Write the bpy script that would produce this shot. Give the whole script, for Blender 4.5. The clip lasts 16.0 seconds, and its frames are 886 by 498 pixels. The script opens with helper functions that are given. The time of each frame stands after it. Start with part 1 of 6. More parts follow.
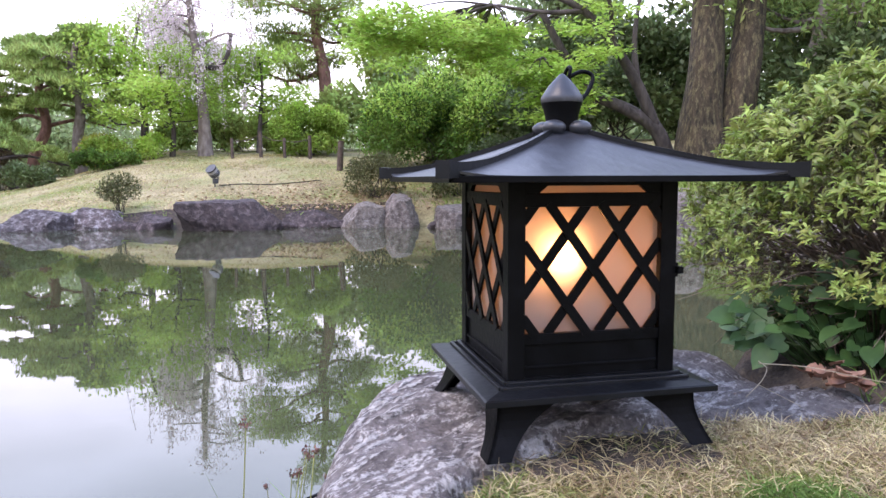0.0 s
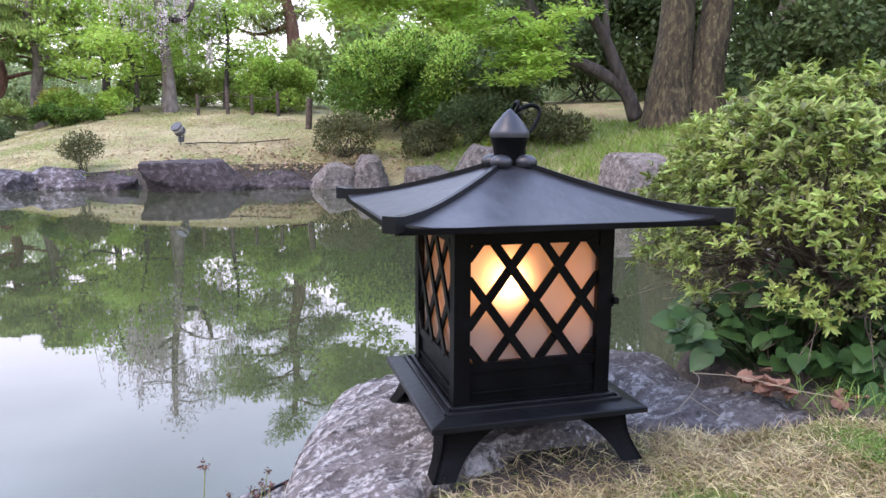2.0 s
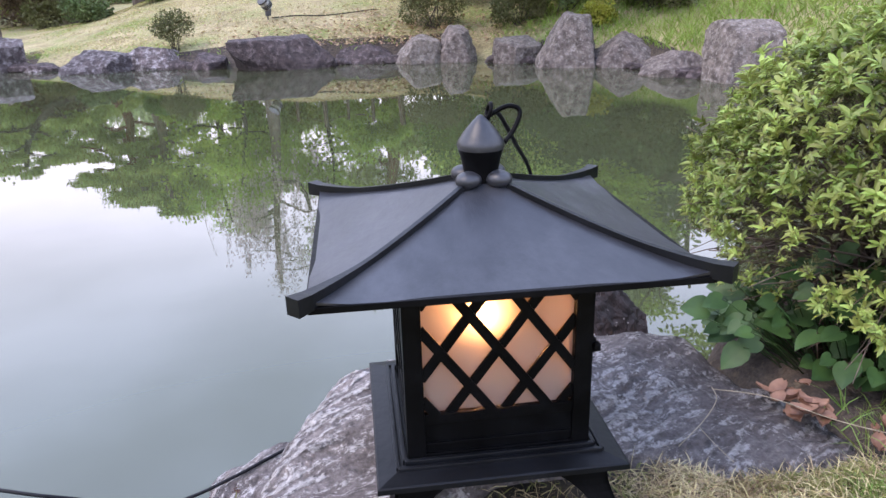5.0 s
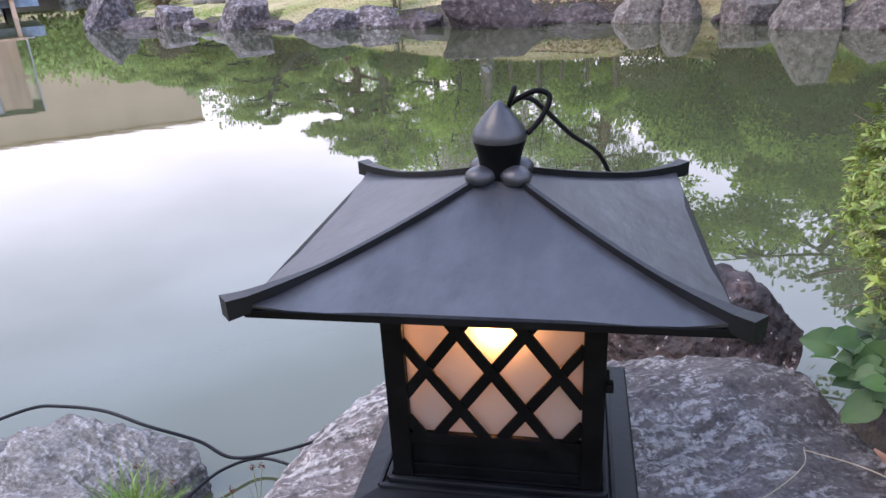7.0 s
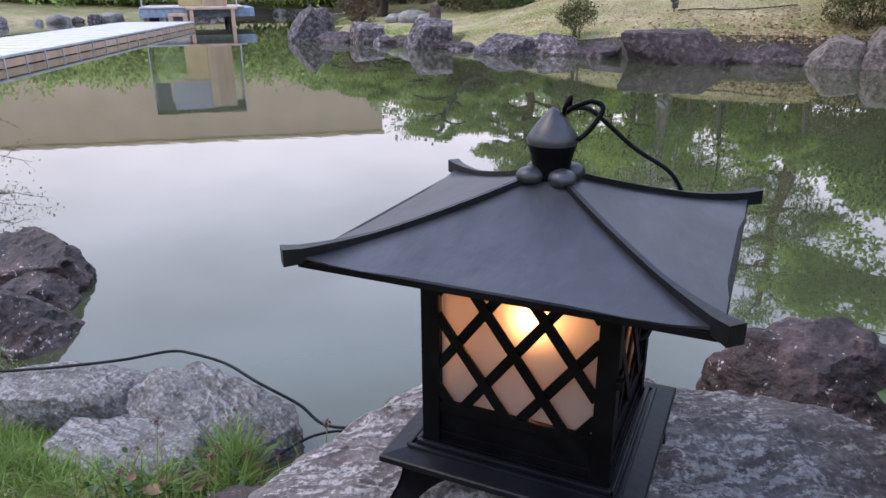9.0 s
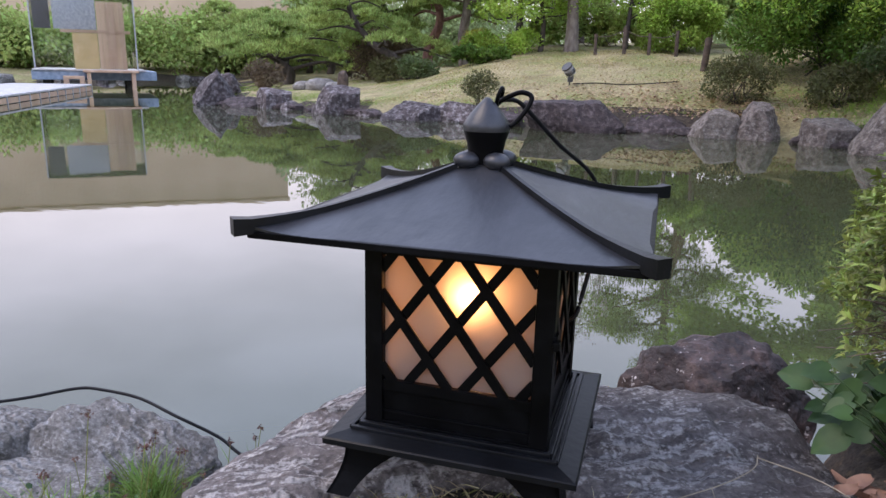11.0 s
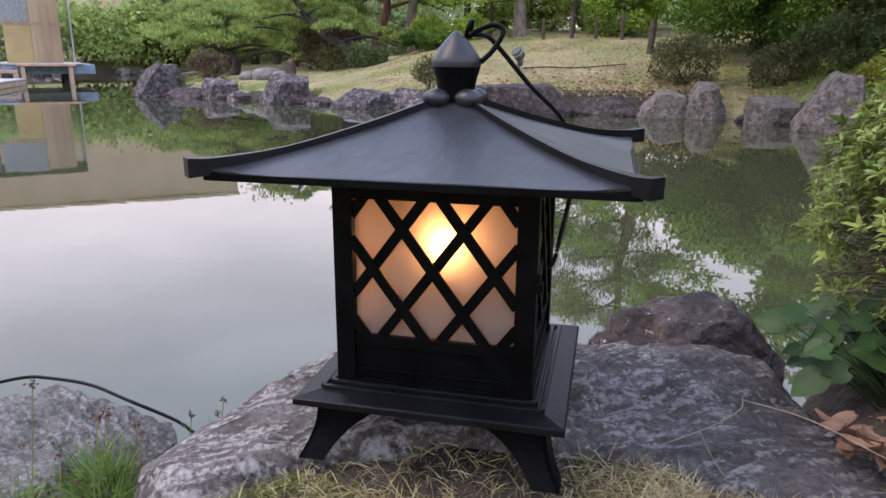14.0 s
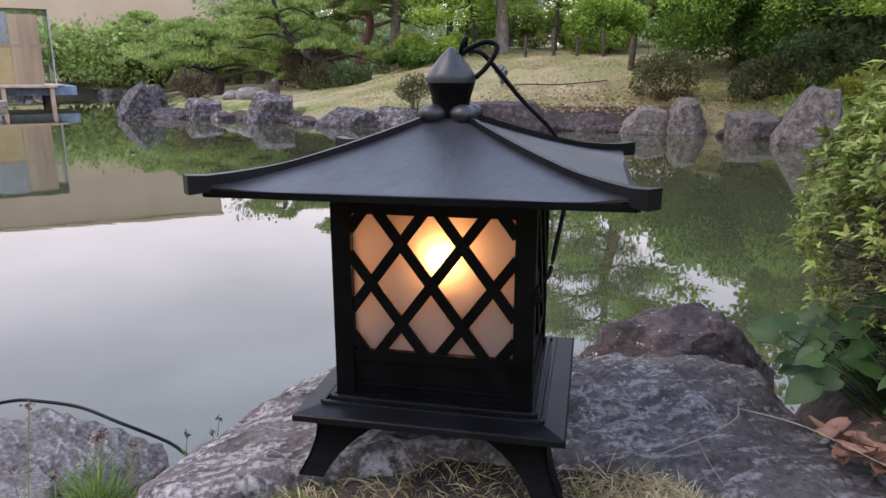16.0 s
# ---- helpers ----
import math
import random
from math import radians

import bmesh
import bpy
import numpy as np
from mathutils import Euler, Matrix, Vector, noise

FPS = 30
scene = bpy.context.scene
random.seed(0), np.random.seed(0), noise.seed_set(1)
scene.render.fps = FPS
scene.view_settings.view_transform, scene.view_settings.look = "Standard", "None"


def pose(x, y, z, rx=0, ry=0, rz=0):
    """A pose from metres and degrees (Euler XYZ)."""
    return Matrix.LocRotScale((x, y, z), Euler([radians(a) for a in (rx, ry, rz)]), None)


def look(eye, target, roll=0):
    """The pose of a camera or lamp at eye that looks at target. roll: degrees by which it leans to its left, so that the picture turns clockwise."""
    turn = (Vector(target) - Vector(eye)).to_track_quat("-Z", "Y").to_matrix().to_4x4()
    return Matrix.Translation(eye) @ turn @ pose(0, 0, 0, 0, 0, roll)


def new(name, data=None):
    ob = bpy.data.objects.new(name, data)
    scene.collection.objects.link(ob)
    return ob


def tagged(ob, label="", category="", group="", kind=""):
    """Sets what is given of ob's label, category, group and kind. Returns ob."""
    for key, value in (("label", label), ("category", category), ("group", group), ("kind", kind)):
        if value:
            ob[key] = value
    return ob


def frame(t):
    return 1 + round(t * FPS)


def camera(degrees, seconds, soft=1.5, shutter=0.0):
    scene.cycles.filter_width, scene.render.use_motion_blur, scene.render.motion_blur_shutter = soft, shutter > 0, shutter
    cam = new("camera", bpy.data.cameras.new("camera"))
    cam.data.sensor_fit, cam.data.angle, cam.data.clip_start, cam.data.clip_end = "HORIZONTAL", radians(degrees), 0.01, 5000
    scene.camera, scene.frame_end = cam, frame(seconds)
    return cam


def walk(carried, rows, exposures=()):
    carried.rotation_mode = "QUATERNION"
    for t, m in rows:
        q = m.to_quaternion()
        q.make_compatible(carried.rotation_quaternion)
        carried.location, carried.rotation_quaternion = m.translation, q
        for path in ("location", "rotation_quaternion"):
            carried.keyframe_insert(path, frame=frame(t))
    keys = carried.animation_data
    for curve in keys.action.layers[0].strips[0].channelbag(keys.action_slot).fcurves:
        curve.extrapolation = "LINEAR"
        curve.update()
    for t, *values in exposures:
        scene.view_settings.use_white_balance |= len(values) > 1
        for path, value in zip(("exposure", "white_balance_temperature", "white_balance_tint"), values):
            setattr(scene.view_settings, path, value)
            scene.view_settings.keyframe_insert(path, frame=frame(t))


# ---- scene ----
cam = camera(64.4, 16.0)
PATH = [
    (0, (-0.526, -1.278, 0.461), (-0.082, 0.662, 0.263), -0.2),
    (0.5, (-0.517, -1.28, 0.479), (-0.038, 0.651, 0.268), 0.0),
    (1, (-0.501, -1.287, 0.495), (0.004, 0.634, 0.264), 0.2),
    (1.5, (-0.493, -1.297, 0.537), (0.039, 0.61, 0.257), 0.1),
    (2, (-0.5, -1.336, 0.611), (0.019, 0.568, 0.287), 0.3),
    (2.5, (-0.472, -1.375, 0.678), (0.057, 0.503, 0.237), 0.3),
    (3, (-0.432, -1.37, 0.744), (0.041, 0.485, 0.167), 0.3),
    (3.2, (-0.406, -1.353, 0.772), (0.03, 0.497, 0.15), 0.2),
    (5.3, (-0.159, -1.124, 0.854), (-0.028, 0.749, 0.165), -2.2),
    (5.5, (-0.122, -1.108, 0.85), (-0.075, 0.772, 0.17), -2.3),
    (6, (-0.03, -1.046, 0.827), (-0.119, 0.833, 0.149), -2.2),
    (6.5, (0.038, -0.996, 0.834), (-0.19, 0.842, 0.081), -2.4),
    (7, (0.108, -0.995, 0.853), (-0.255, 0.815, 0.083), -3.1),
    (7.5, (0.174, -1.008, 0.868), (-0.403, 0.746, 0.098), -2.8),
    (8, (0.219, -1.018, 0.862), (-0.466, 0.703, 0.109), -2.0),
    (8.5, (0.263, -1.041, 0.857), (-0.508, 0.661, 0.144), -1.5),
    (9, (0.301, -1.06, 0.83), (-0.487, 0.643, 0.139), -0.4),
    (9.5, (0.32, -1.079, 0.8), (-0.387, 0.677, 0.155), 0.5),
    (9.7, (0.316, -1.089, 0.788), (-0.349, 0.689, 0.159), 1.1),
    (11.8, (0.269, -1.196, 0.678), (-0.283, 0.668, 0.208), 1.2),
    (12, (0.264, -1.19, 0.673), (-0.287, 0.668, 0.177), 1.1),
    (12.5, (0.245, -1.151, 0.648), (-0.288, 0.697, 0.1), 1.1),
    (13, (0.242, -1.142, 0.642), (-0.278, 0.706, 0.081), 0.8),
    (13.5, (0.243, -1.137, 0.631), (-0.247, 0.723, 0.084), 0.6),
    (14, (0.245, -1.136, 0.621), (-0.193, 0.742, 0.091), 0.4),
    (14.5, (0.235, -1.144, 0.619), (-0.192, 0.743, 0.111), 0.3),
    (15, (0.238, -1.142, 0.614), (-0.182, 0.749, 0.117), -0.0),
    (15.5, (0.233, -1.145, 0.615), (-0.174, 0.751, 0.127), -0.0),
    (16, (0.228, -1.149, 0.618), (-0.172, 0.75, 0.135), -0.1),
]
walk(cam, [(t, look(eye, target, roll)) for t, eye, target, roll in PATH], exposures=[(0, 0.52, 7060, 26), (3.0, 0.48, 7040, 24), (5.5, 0.50, 7160, 24), (7.0, 0.50, 7160, 24), (9.0, -0.03, 7120, 22), (12.0, -0.09, 7460, 23), (16.0, -0.11, 7620, 23)])

# ---- sky and light ----
W = -0.65                       # water level
world = bpy.data.worlds.new("sky")
scene.world = world
world.use_nodes = True
wn, wl = world.node_tree.nodes, world.node_tree.links
wn.clear()
sky = wn.new("ShaderNodeTexSky")
sky.sky_type, sky.sun_disc = "NISHITA", False
sky.sun_elevation, sky.sun_rotation = radians(57), radians(252)
sky.air_density, sky.dust_density = 1.2, 2.0
coord = wn.new("ShaderNodeTexCoord")
mapping = wn.new("ShaderNodeMapping")
mapping.inputs["Scale"].default_value = (1.0, 1.0, 3.0)
clouds = wn.new("ShaderNodeTexNoise")
clouds.inputs["Scale"].default_value, clouds.inputs["Detail"].default_value, clouds.inputs["Roughness"].default_value = 1.6, 5.0, 0.5
ramp = wn.new("ShaderNodeValToRGB")
ramp.color_ramp.elements[0].position, ramp.color_ramp.elements[1].position = 0.30, 0.62
ramp.color_ramp.elements[0].color, ramp.color_ramp.elements[1].color = (0.50, 0.50, 0.50, 1), (0.97, 0.97, 0.97, 1)
mix = wn.new("ShaderNodeMixRGB")
haze = wn.new("ShaderNodeValToRGB")     # cloud: brighter and warmer towards the horizon
haze.color_ramp.elements[0].position, haze.color_ramp.elements[1].position = 0.16, 1.0
blue = haze.color_ramp.elements.new(0.48)
blue.color = (0.53, 0.715, 1.03, 1)
haze.color_ramp.elements[0].color, haze.color_ramp.elements[2].color = (0.65, 0.685, 0.81, 1), (0.28, 0.44, 0.80, 1)
low = haze.color_ramp.elements.new(0.03)
low.color = (0.50, 0.50, 0.55, 1)
bright = wn.new("ShaderNodeVectorMath")
bright.operation = "SCALE"
bright.inputs["Scale"].default_value = 33.0
split = wn.new("ShaderNodeSeparateXYZ")
background = wn.new("ShaderNodeBackground")
background.inputs["Strength"].default_value = 0.10
world_out = wn.new("ShaderNodeOutputWorld")
wl.new(coord.outputs["Generated"], mapping.inputs["Vector"])
wl.new(mapping.outputs["Vector"], clouds.inputs["Vector"])
wl.new(clouds.outputs["Fac"], ramp.inputs["Fac"])
wl.new(ramp.outputs["Color"], mix.inputs["Fac"])
wl.new(sky.outputs["Color"], mix.inputs["Color1"])
wl.new(coord.outputs["Generated"], split.inputs["Vector"])
wl.new(split.outputs["Z"], haze.inputs["Fac"])
wl.new(haze.outputs["Color"], bright.inputs[0])
wl.new(bright.outputs["Vector"], mix.inputs["Color2"])
wl.new(mix.outputs["Color"], background.inputs["Color"])
wl.new(background.outputs["Background"], world_out.inputs["Surface"])

sun = new("sun", bpy.data.lights.new("sun", "SUN"))
sun.data.energy, sun.data.angle, sun.data.color = 1.9, radians(30), (1.0, 0.93, 0.83)
sun.matrix_world = look((-5.0, -1.6, 8.2), (0, 0, 0))

bulb_light = new("bulb_light", bpy.data.lights.new("bulb_light", "POINT"))
bulb_light.data.energy, bulb_light.data.color, bulb_light.data.shadow_soft_size = 12.5, (1.0, 0.55, 0.26), 0.02
bulb_light.location = (-0.008, -0.03, 0.318)


# ---- materials ----
def material(name, dark, light, scale=8.0, rough=0.8, bump=0.0, bump_scale=60.0, metal=0.0, spots=None, spot_scale=20.0, spot_at=0.62,
             detail=6.0, angle=0.0, per_object=0.0, per_island=0.0, stretch=(1, 1, 1), spec=0.5, soft=0.14, grain=0.0, cracks=0.0, specks=None, speck_scale=40.0, speck_at=0.66, bedding=0.0):
    m = bpy.data.materials.new(name)
    m.use_nodes = True
    n, l = m.node_tree.nodes, m.node_tree.links
    p = n["Principled BSDF"]
    p.inputs["Roughness"].default_value, p.inputs["Metallic"].default_value = rough, metal
    p.inputs["Specular IOR Level"].default_value = spec
    tc, mp = n.new("ShaderNodeTexCoord"), n.new("ShaderNodeMapping")
    mp.inputs["Scale"].default_value, mp.inputs["Rotation"].default_value = stretch, (0, 0, radians(angle))
    l.new(tc.outputs["Object"], mp.inputs["Vector"])
    a = n.new("ShaderNodeTexNoise")
    a.inputs["Scale"].default_value, a.inputs["Detail"].default_value = scale, detail
    l.new(mp.outputs["Vector"], a.inputs["Vector"])
    r = n.new("ShaderNodeValToRGB")
    r.color_ramp.elements[0].position, r.color_ramp.elements[1].position = 0.33, 0.67
    r.color_ramp.elements[0].color, r.color_ramp.elements[1].color = (*dark, 1), (*light, 1)
    l.new(a.outputs["Fac"], r.inputs["Fac"])
    colour = r.outputs["Color"]
    if spots:
        b = n.new("ShaderNodeTexNoise")
        b.inputs["Scale"].default_value, b.inputs["Detail"].default_value, b.inputs["Roughness"].default_value = spot_scale, 8.0, 0.65
        l.new(mp.outputs["Vector"], b.inputs["Vector"])
        rb = n.new("ShaderNodeMapRange")
        rb.inputs["From Min"].default_value, rb.inputs["From Max"].default_value = spot_at - soft / 2, spot_at + soft / 2
        l.new(b.outputs["Fac"], rb.inputs["Value"])
        x = n.new("ShaderNodeMixRGB")
        x.inputs["Color2"].default_value = (*spots, 1)
        l.new(rb.outputs["Result"], x.inputs["Fac"])
        l.new(colour, x.inputs["Color1"])
        colour = x.outputs["Color"]
    if specks:          # small crusts of lichen, gathered in patches
        b2, b3, ad = n.new("ShaderNodeTexNoise"), n.new("ShaderNodeTexNoise"), n.new("ShaderNodeMath")
        b2.inputs["Scale"].default_value, b2.inputs["Detail"].default_value, b2.inputs["Roughness"].default_value = speck_scale, 3.0, 0.6
        b3.inputs["Scale"].default_value, b3.inputs["Detail"].default_value = speck_scale * 0.12, 3.0
        l.new(mp.outputs["Vector"], b2.inputs["Vector"])
        l.new(tc.outputs["Object"], b3.inputs["Vector"])
        ad.operation, ad.inputs[1].default_value = "MULTIPLY_ADD", 0.45
        l.new(b3.outputs["Fac"], ad.inputs[0])
        l.new(b2.outputs["Fac"], ad.inputs[2])
        rs = n.new("ShaderNodeMapRange")
        rs.inputs["From Min"].default_value, rs.inputs["From Max"].default_value = speck_at + 0.205, speck_at + 0.245
        l.new(ad.outputs["Value"], rs.inputs["Value"])
        x2 = n.new("ShaderNodeMixRGB")
        x2.inputs["Color2"].default_value = (*specks, 1)
        l.new(rs.outputs["Result"], x2.inputs["Fac"])
        l.new(colour, x2.inputs["Color1"])
        colour = x2.outputs["Color"]
    if grain:           # fine mottling, and dark joints where the stone has cracked
        g = n.new("ShaderNodeTexNoise")
        g.inputs["Scale"].default_value, g.inputs["Detail"].default_value, g.inputs["Roughness"].default_value = scale * 9, 6.0, 0.7
        l.new(mp.outputs["Vector"], g.inputs["Vector"])
        gr = n.new("ShaderNodeMapRange")
        gr.inputs["From Min"].default_value, gr.inputs["From Max"].default_value = 0.32, 0.68
        gr.inputs["To Min"].default_value, gr.inputs["To Max"].default_value = 1 - grain, 1 + grain
        l.new(g.outputs["Fac"], gr.inputs["Value"])
        sc = n.new("ShaderNodeVectorMath")
        sc.operation = "SCALE"
        l.new(colour, sc.inputs[0])
        l.new(gr.outputs["Result"], sc.inputs["Scale"])
        colour = sc.outputs["Vector"]
    if cracks:
        wob, add = n.new("ShaderNodeTexNoise"), n.new("ShaderNodeVectorMath")
        wob.inputs["Scale"].default_value, wob.inputs["Detail"].default_value = cracks * 1.5, 4.0
        add.operation = "MULTIPLY_ADD"
        add.inputs[1].default_value = (0.9 / cracks,) * 3
        l.new(mp.outputs["Vector"], wob.inputs["Vector"])
        l.new(wob.outputs["Color"], add.inputs[0])
        l.new(mp.outputs["Vector"], add.inputs[2])
        vo = n.new("ShaderNodeTexVoronoi")
        vo.feature = "DISTANCE_TO_EDGE"
        vo.inputs["Scale"].default_value = cracks
        l.new(add.outputs["Vector"], vo.inputs["Vector"])
        cr = n.new("ShaderNodeMapRange")
        cr.inputs["From Min"].default_value, cr.inputs["From Max"].default_value = 0.004, 0.035
        cr.inputs["To Min"].default_value, cr.inputs["To Max"].default_value = 0.6, 1.0
        l.new(vo.outputs["Distance"], cr.inputs["Value"])
        sc2 = n.new("ShaderNodeVectorMath")
        sc2.operation = "SCALE"
        l.new(colour, sc2.inputs[0])
        l.new(cr.outputs["Result"], sc2.inputs["Scale"])
        colour = sc2.outputs["Vector"]
    if per_object or per_island:
        h = n.new("ShaderNodeHueSaturation")
        if per_island:
            src = n.new("ShaderNodeNewGeometry").outputs["Random Per Island"]
        else:
            src = n.new("ShaderNodeObjectInfo").outputs["Random"]
        k = per_island or per_object
        for key, amount in (("Value", k), ("Hue", k * 0.06)):
            mr = n.new("ShaderNodeMapRange")
            base = 1.0 if key == "Value" else 0.5
            mr.inputs["To Min"].default_value, mr.inputs["To Max"].default_value = base - amount, base + amount
            l.new(src, mr.inputs["Value"])
            l.new(mr.outputs["Result"], h.inputs[key])
        l.new(colour, h.inputs["Color"])
        colour = h.outputs["Color"]
    l.new(colour, p.inputs["Base Color"])
    if bump:
        c = n.new("ShaderNodeTexNoise")
        c.inputs["Scale"].default_value, c.inputs["Detail"].default_value = bump_scale, 8.0
        l.new(mp.outputs["Vector"], c.inputs["Vector"])
        bp = n.new("ShaderNodeBump")
        bp.inputs["Strength"].default_value, bp.inputs["Distance"].default_value = min(bump, 1.0), 0.6 / bump_scale
        height = c.outputs["Fac"]
        if bedding:         # thin ridges along the stone's layers
            bmap, bn, ba = n.new("ShaderNodeMapping"), n.new("ShaderNodeTexNoise"), n.new("ShaderNodeMath")
            bmap.inputs["Scale"].default_value, bmap.inputs["Rotation"].default_value = (1, 7, 4), (0, 0, radians(angle))
            bn.inputs["Scale"].default_value, bn.inputs["Detail"].default_value, bn.inputs["Roughness"].default_value = 6.0, 6.0, 0.6
            ba.operation, ba.inputs[1].default_value = "MULTIPLY_ADD", bedding
            l.new(tc.outputs["Object"], bmap.inputs["Vector"])
            l.new(bmap.outputs["Vector"], bn.inputs["Vector"])
            l.new(bn.outputs["Fac"], ba.inputs[0])
            l.new(c.outputs["Fac"], ba.inputs[2])
            height = ba.outputs["Value"]
        l.new(height, bp.inputs["Height"])
        l.new(bp.outputs["Normal"], p.inputs["Normal"])
    return m


def leafy(name, dark, light, scale=2.0, rough=0.55, vary=0.35, through_light=0.3, spec=0.35):
    """Leaves: a varied colour leaf by leaf, with some light passing through."""
    m = material(name, dark, light, scale=scale, rough=rough, per_island=vary, spec=spec, detail=4.0)
    n, l = m.node_tree.nodes, m.node_tree.links
    p, out = n["Principled BSDF"], n["Material Output"]
    t, x = n.new("ShaderNodeBsdfTranslucent"), n.new("ShaderNodeMixShader")
    x.inputs["Fac"].default_value = through_light
    l.new(p.inputs["Base Color"].links[0].from_socket, t.inputs["Color"])
    l.new(p.outputs["BSDF"], x.inputs[1])
    l.new(t.outputs["BSDF"], x.inputs[2])
    l.new(x.outputs["Shader"], out.inputs["Surface"])
    return m


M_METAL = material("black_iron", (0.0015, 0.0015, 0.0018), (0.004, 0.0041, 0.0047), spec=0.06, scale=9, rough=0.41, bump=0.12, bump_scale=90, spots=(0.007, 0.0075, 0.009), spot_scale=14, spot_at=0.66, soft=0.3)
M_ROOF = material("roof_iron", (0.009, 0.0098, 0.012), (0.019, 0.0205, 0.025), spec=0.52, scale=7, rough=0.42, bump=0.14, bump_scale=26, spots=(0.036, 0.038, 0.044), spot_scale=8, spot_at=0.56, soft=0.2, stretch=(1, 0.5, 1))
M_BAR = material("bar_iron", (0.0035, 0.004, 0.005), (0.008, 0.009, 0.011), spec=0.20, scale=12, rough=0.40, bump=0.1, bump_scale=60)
M_CORD = material("black_rubber", (0.005, 0.005, 0.006), (0.010, 0.010, 0.012), scale=40, rough=0.6, spec=0.2)


def bedded_stone(name, dark, light, lichen, turn, seed=0.0):
    """Layered stone: wavy bedding ridges, mottled tone and crusts of pale lichen."""
    m = bpy.data.materials.new(name)
    m.use_nodes = True
    n, l = m.node_tree.nodes, m.node_tree.links
    p = n["Principled BSDF"]
    p.inputs["Roughness"].default_value, p.inputs["Specular IOR Level"].default_value = 0.84, 0.35
    tc, rot, along = n.new("ShaderNodeTexCoord"), n.new("ShaderNodeMapping"), n.new("ShaderNodeMapping")
    rot.inputs["Rotation"].default_value, rot.inputs["Location"].default_value = (0, 0, radians(-turn)), (seed, 0, 0)
    along.inputs["Scale"].default_value = (1, 3.2, 2.4)
    l.new(tc.outputs["Object"], rot.inputs["Vector"])
    l.new(rot.outputs["Vector"], along.inputs["Vector"])

    def cloud(scale, detail, rough, src):
        q = n.new("ShaderNodeTexNoise")
        q.inputs["Scale"].default_value, q.inputs["Detail"].default_value, q.inputs["Roughness"].default_value = scale, detail, rough
        l.new(src, q.inputs["Vector"])
        return q.outputs["Fac"]

    def span(value, a, b, lo=0.0, hi=1.0):
        q = n.new("ShaderNodeMapRange")
        for key, v in (("From Min", a), ("From Max", b), ("To Min", lo), ("To Max", hi)):
            q.inputs[key].default_value = v
        l.new(value, q.inputs["Value"])
        return q.outputs["Result"]

    def both(op, a, b):
        q = n.new("ShaderNodeMath")
        q.operation = op
        for k, v in enumerate((a, b)):
            if isinstance(v, float):
                q.inputs[k].default_value = v
            else:
                l.new(v, q.inputs[k])
        return q.outputs["Value"]

    def blend(fac, a, b):
        q = n.new("ShaderNodeMixRGB")
        l.new(fac, q.inputs["Fac"])
        for key, v in (("Color1", a), ("Color2", b)):
            if isinstance(v, tuple):
                q.inputs[key].default_value = (*v, 1)
            else:
                l.new(v, q.inputs[key])
        return q.outputs["Color"]

    wave = n.new("ShaderNodeTexWave")
    wave.bands_direction = "Y"
    for key, v in (("Scale", 9.0), ("Distortion", 9.0), ("Detail", 4.0), ("Detail Scale", 0.9), ("Detail Roughness", 0.62)):
        wave.inputs[key].default_value = v
    l.new(rot.outputs["Vector"], wave.inputs["Vector"])
    ridged = both("MULTIPLY", wave.outputs["Fac"], span(cloud(3.2, 3.0, 0.5, rot.outputs["Vector"]), 0.40, 0.62))
    streak, fine = cloud(7.0, 8.0, 0.62, along.outputs["Vector"]), cloud(75.0, 6.0, 0.72, rot.outputs["Vector"])
    colour = blend(span(streak, 0.34, 0.66), dark, light)
    crust = both("ADD", both("ADD", both("MULTIPLY", cloud(13.0, 10.0, 0.76, along.outputs["Vector"]), 1.0), both("MULTIPLY", fine, 0.45)), both("MULTIPLY", ridged, 0.16))
    colour = blend(span(crust, 0.765, 0.83, 0.0, 0.68), colour, lichen)
    colour = blend(span(cloud(2.1, 4.0, 0.6, rot.outputs["Vector"]), 0.52, 0.72, 0.0, 0.55), colour, (dark[0] * 0.9, dark[1] * 0.82, dark[2] * 0.84))
    shade = n.new("ShaderNodeVectorMath")
    shade.operation = "SCALE"
    l.new(colour, shade.inputs[0])
    l.new(span(fine, 0.33, 0.67, 0.50, 1.48), shade.inputs["Scale"])
    side, fade = n.new("ShaderNodeSeparateXYZ"), n.new("ShaderNodeVectorMath")       # colour scaled down towards +X, broken up by noise
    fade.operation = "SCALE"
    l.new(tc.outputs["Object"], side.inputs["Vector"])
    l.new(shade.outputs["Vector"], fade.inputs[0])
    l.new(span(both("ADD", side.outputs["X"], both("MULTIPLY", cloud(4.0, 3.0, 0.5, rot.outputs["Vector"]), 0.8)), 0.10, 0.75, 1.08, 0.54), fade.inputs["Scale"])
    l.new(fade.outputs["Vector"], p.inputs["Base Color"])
    height = both("ADD", both("ADD", both("MULTIPLY", ridged, 1.0), both("MULTIPLY", streak, 1.1)), both("ADD", both("MULTIPLY", fine, 0.34), both("MULTIPLY", crust, 0.35)))
    bp = n.new("ShaderNodeBump")
    bp.inputs["Strength"].default_value, bp.inputs["Distance"].default_value = 1.0, 0.022
    l.new(height, bp.inputs["Height"])
    l.new(bp.outputs["Normal"], p.inputs["Normal"])
    return m


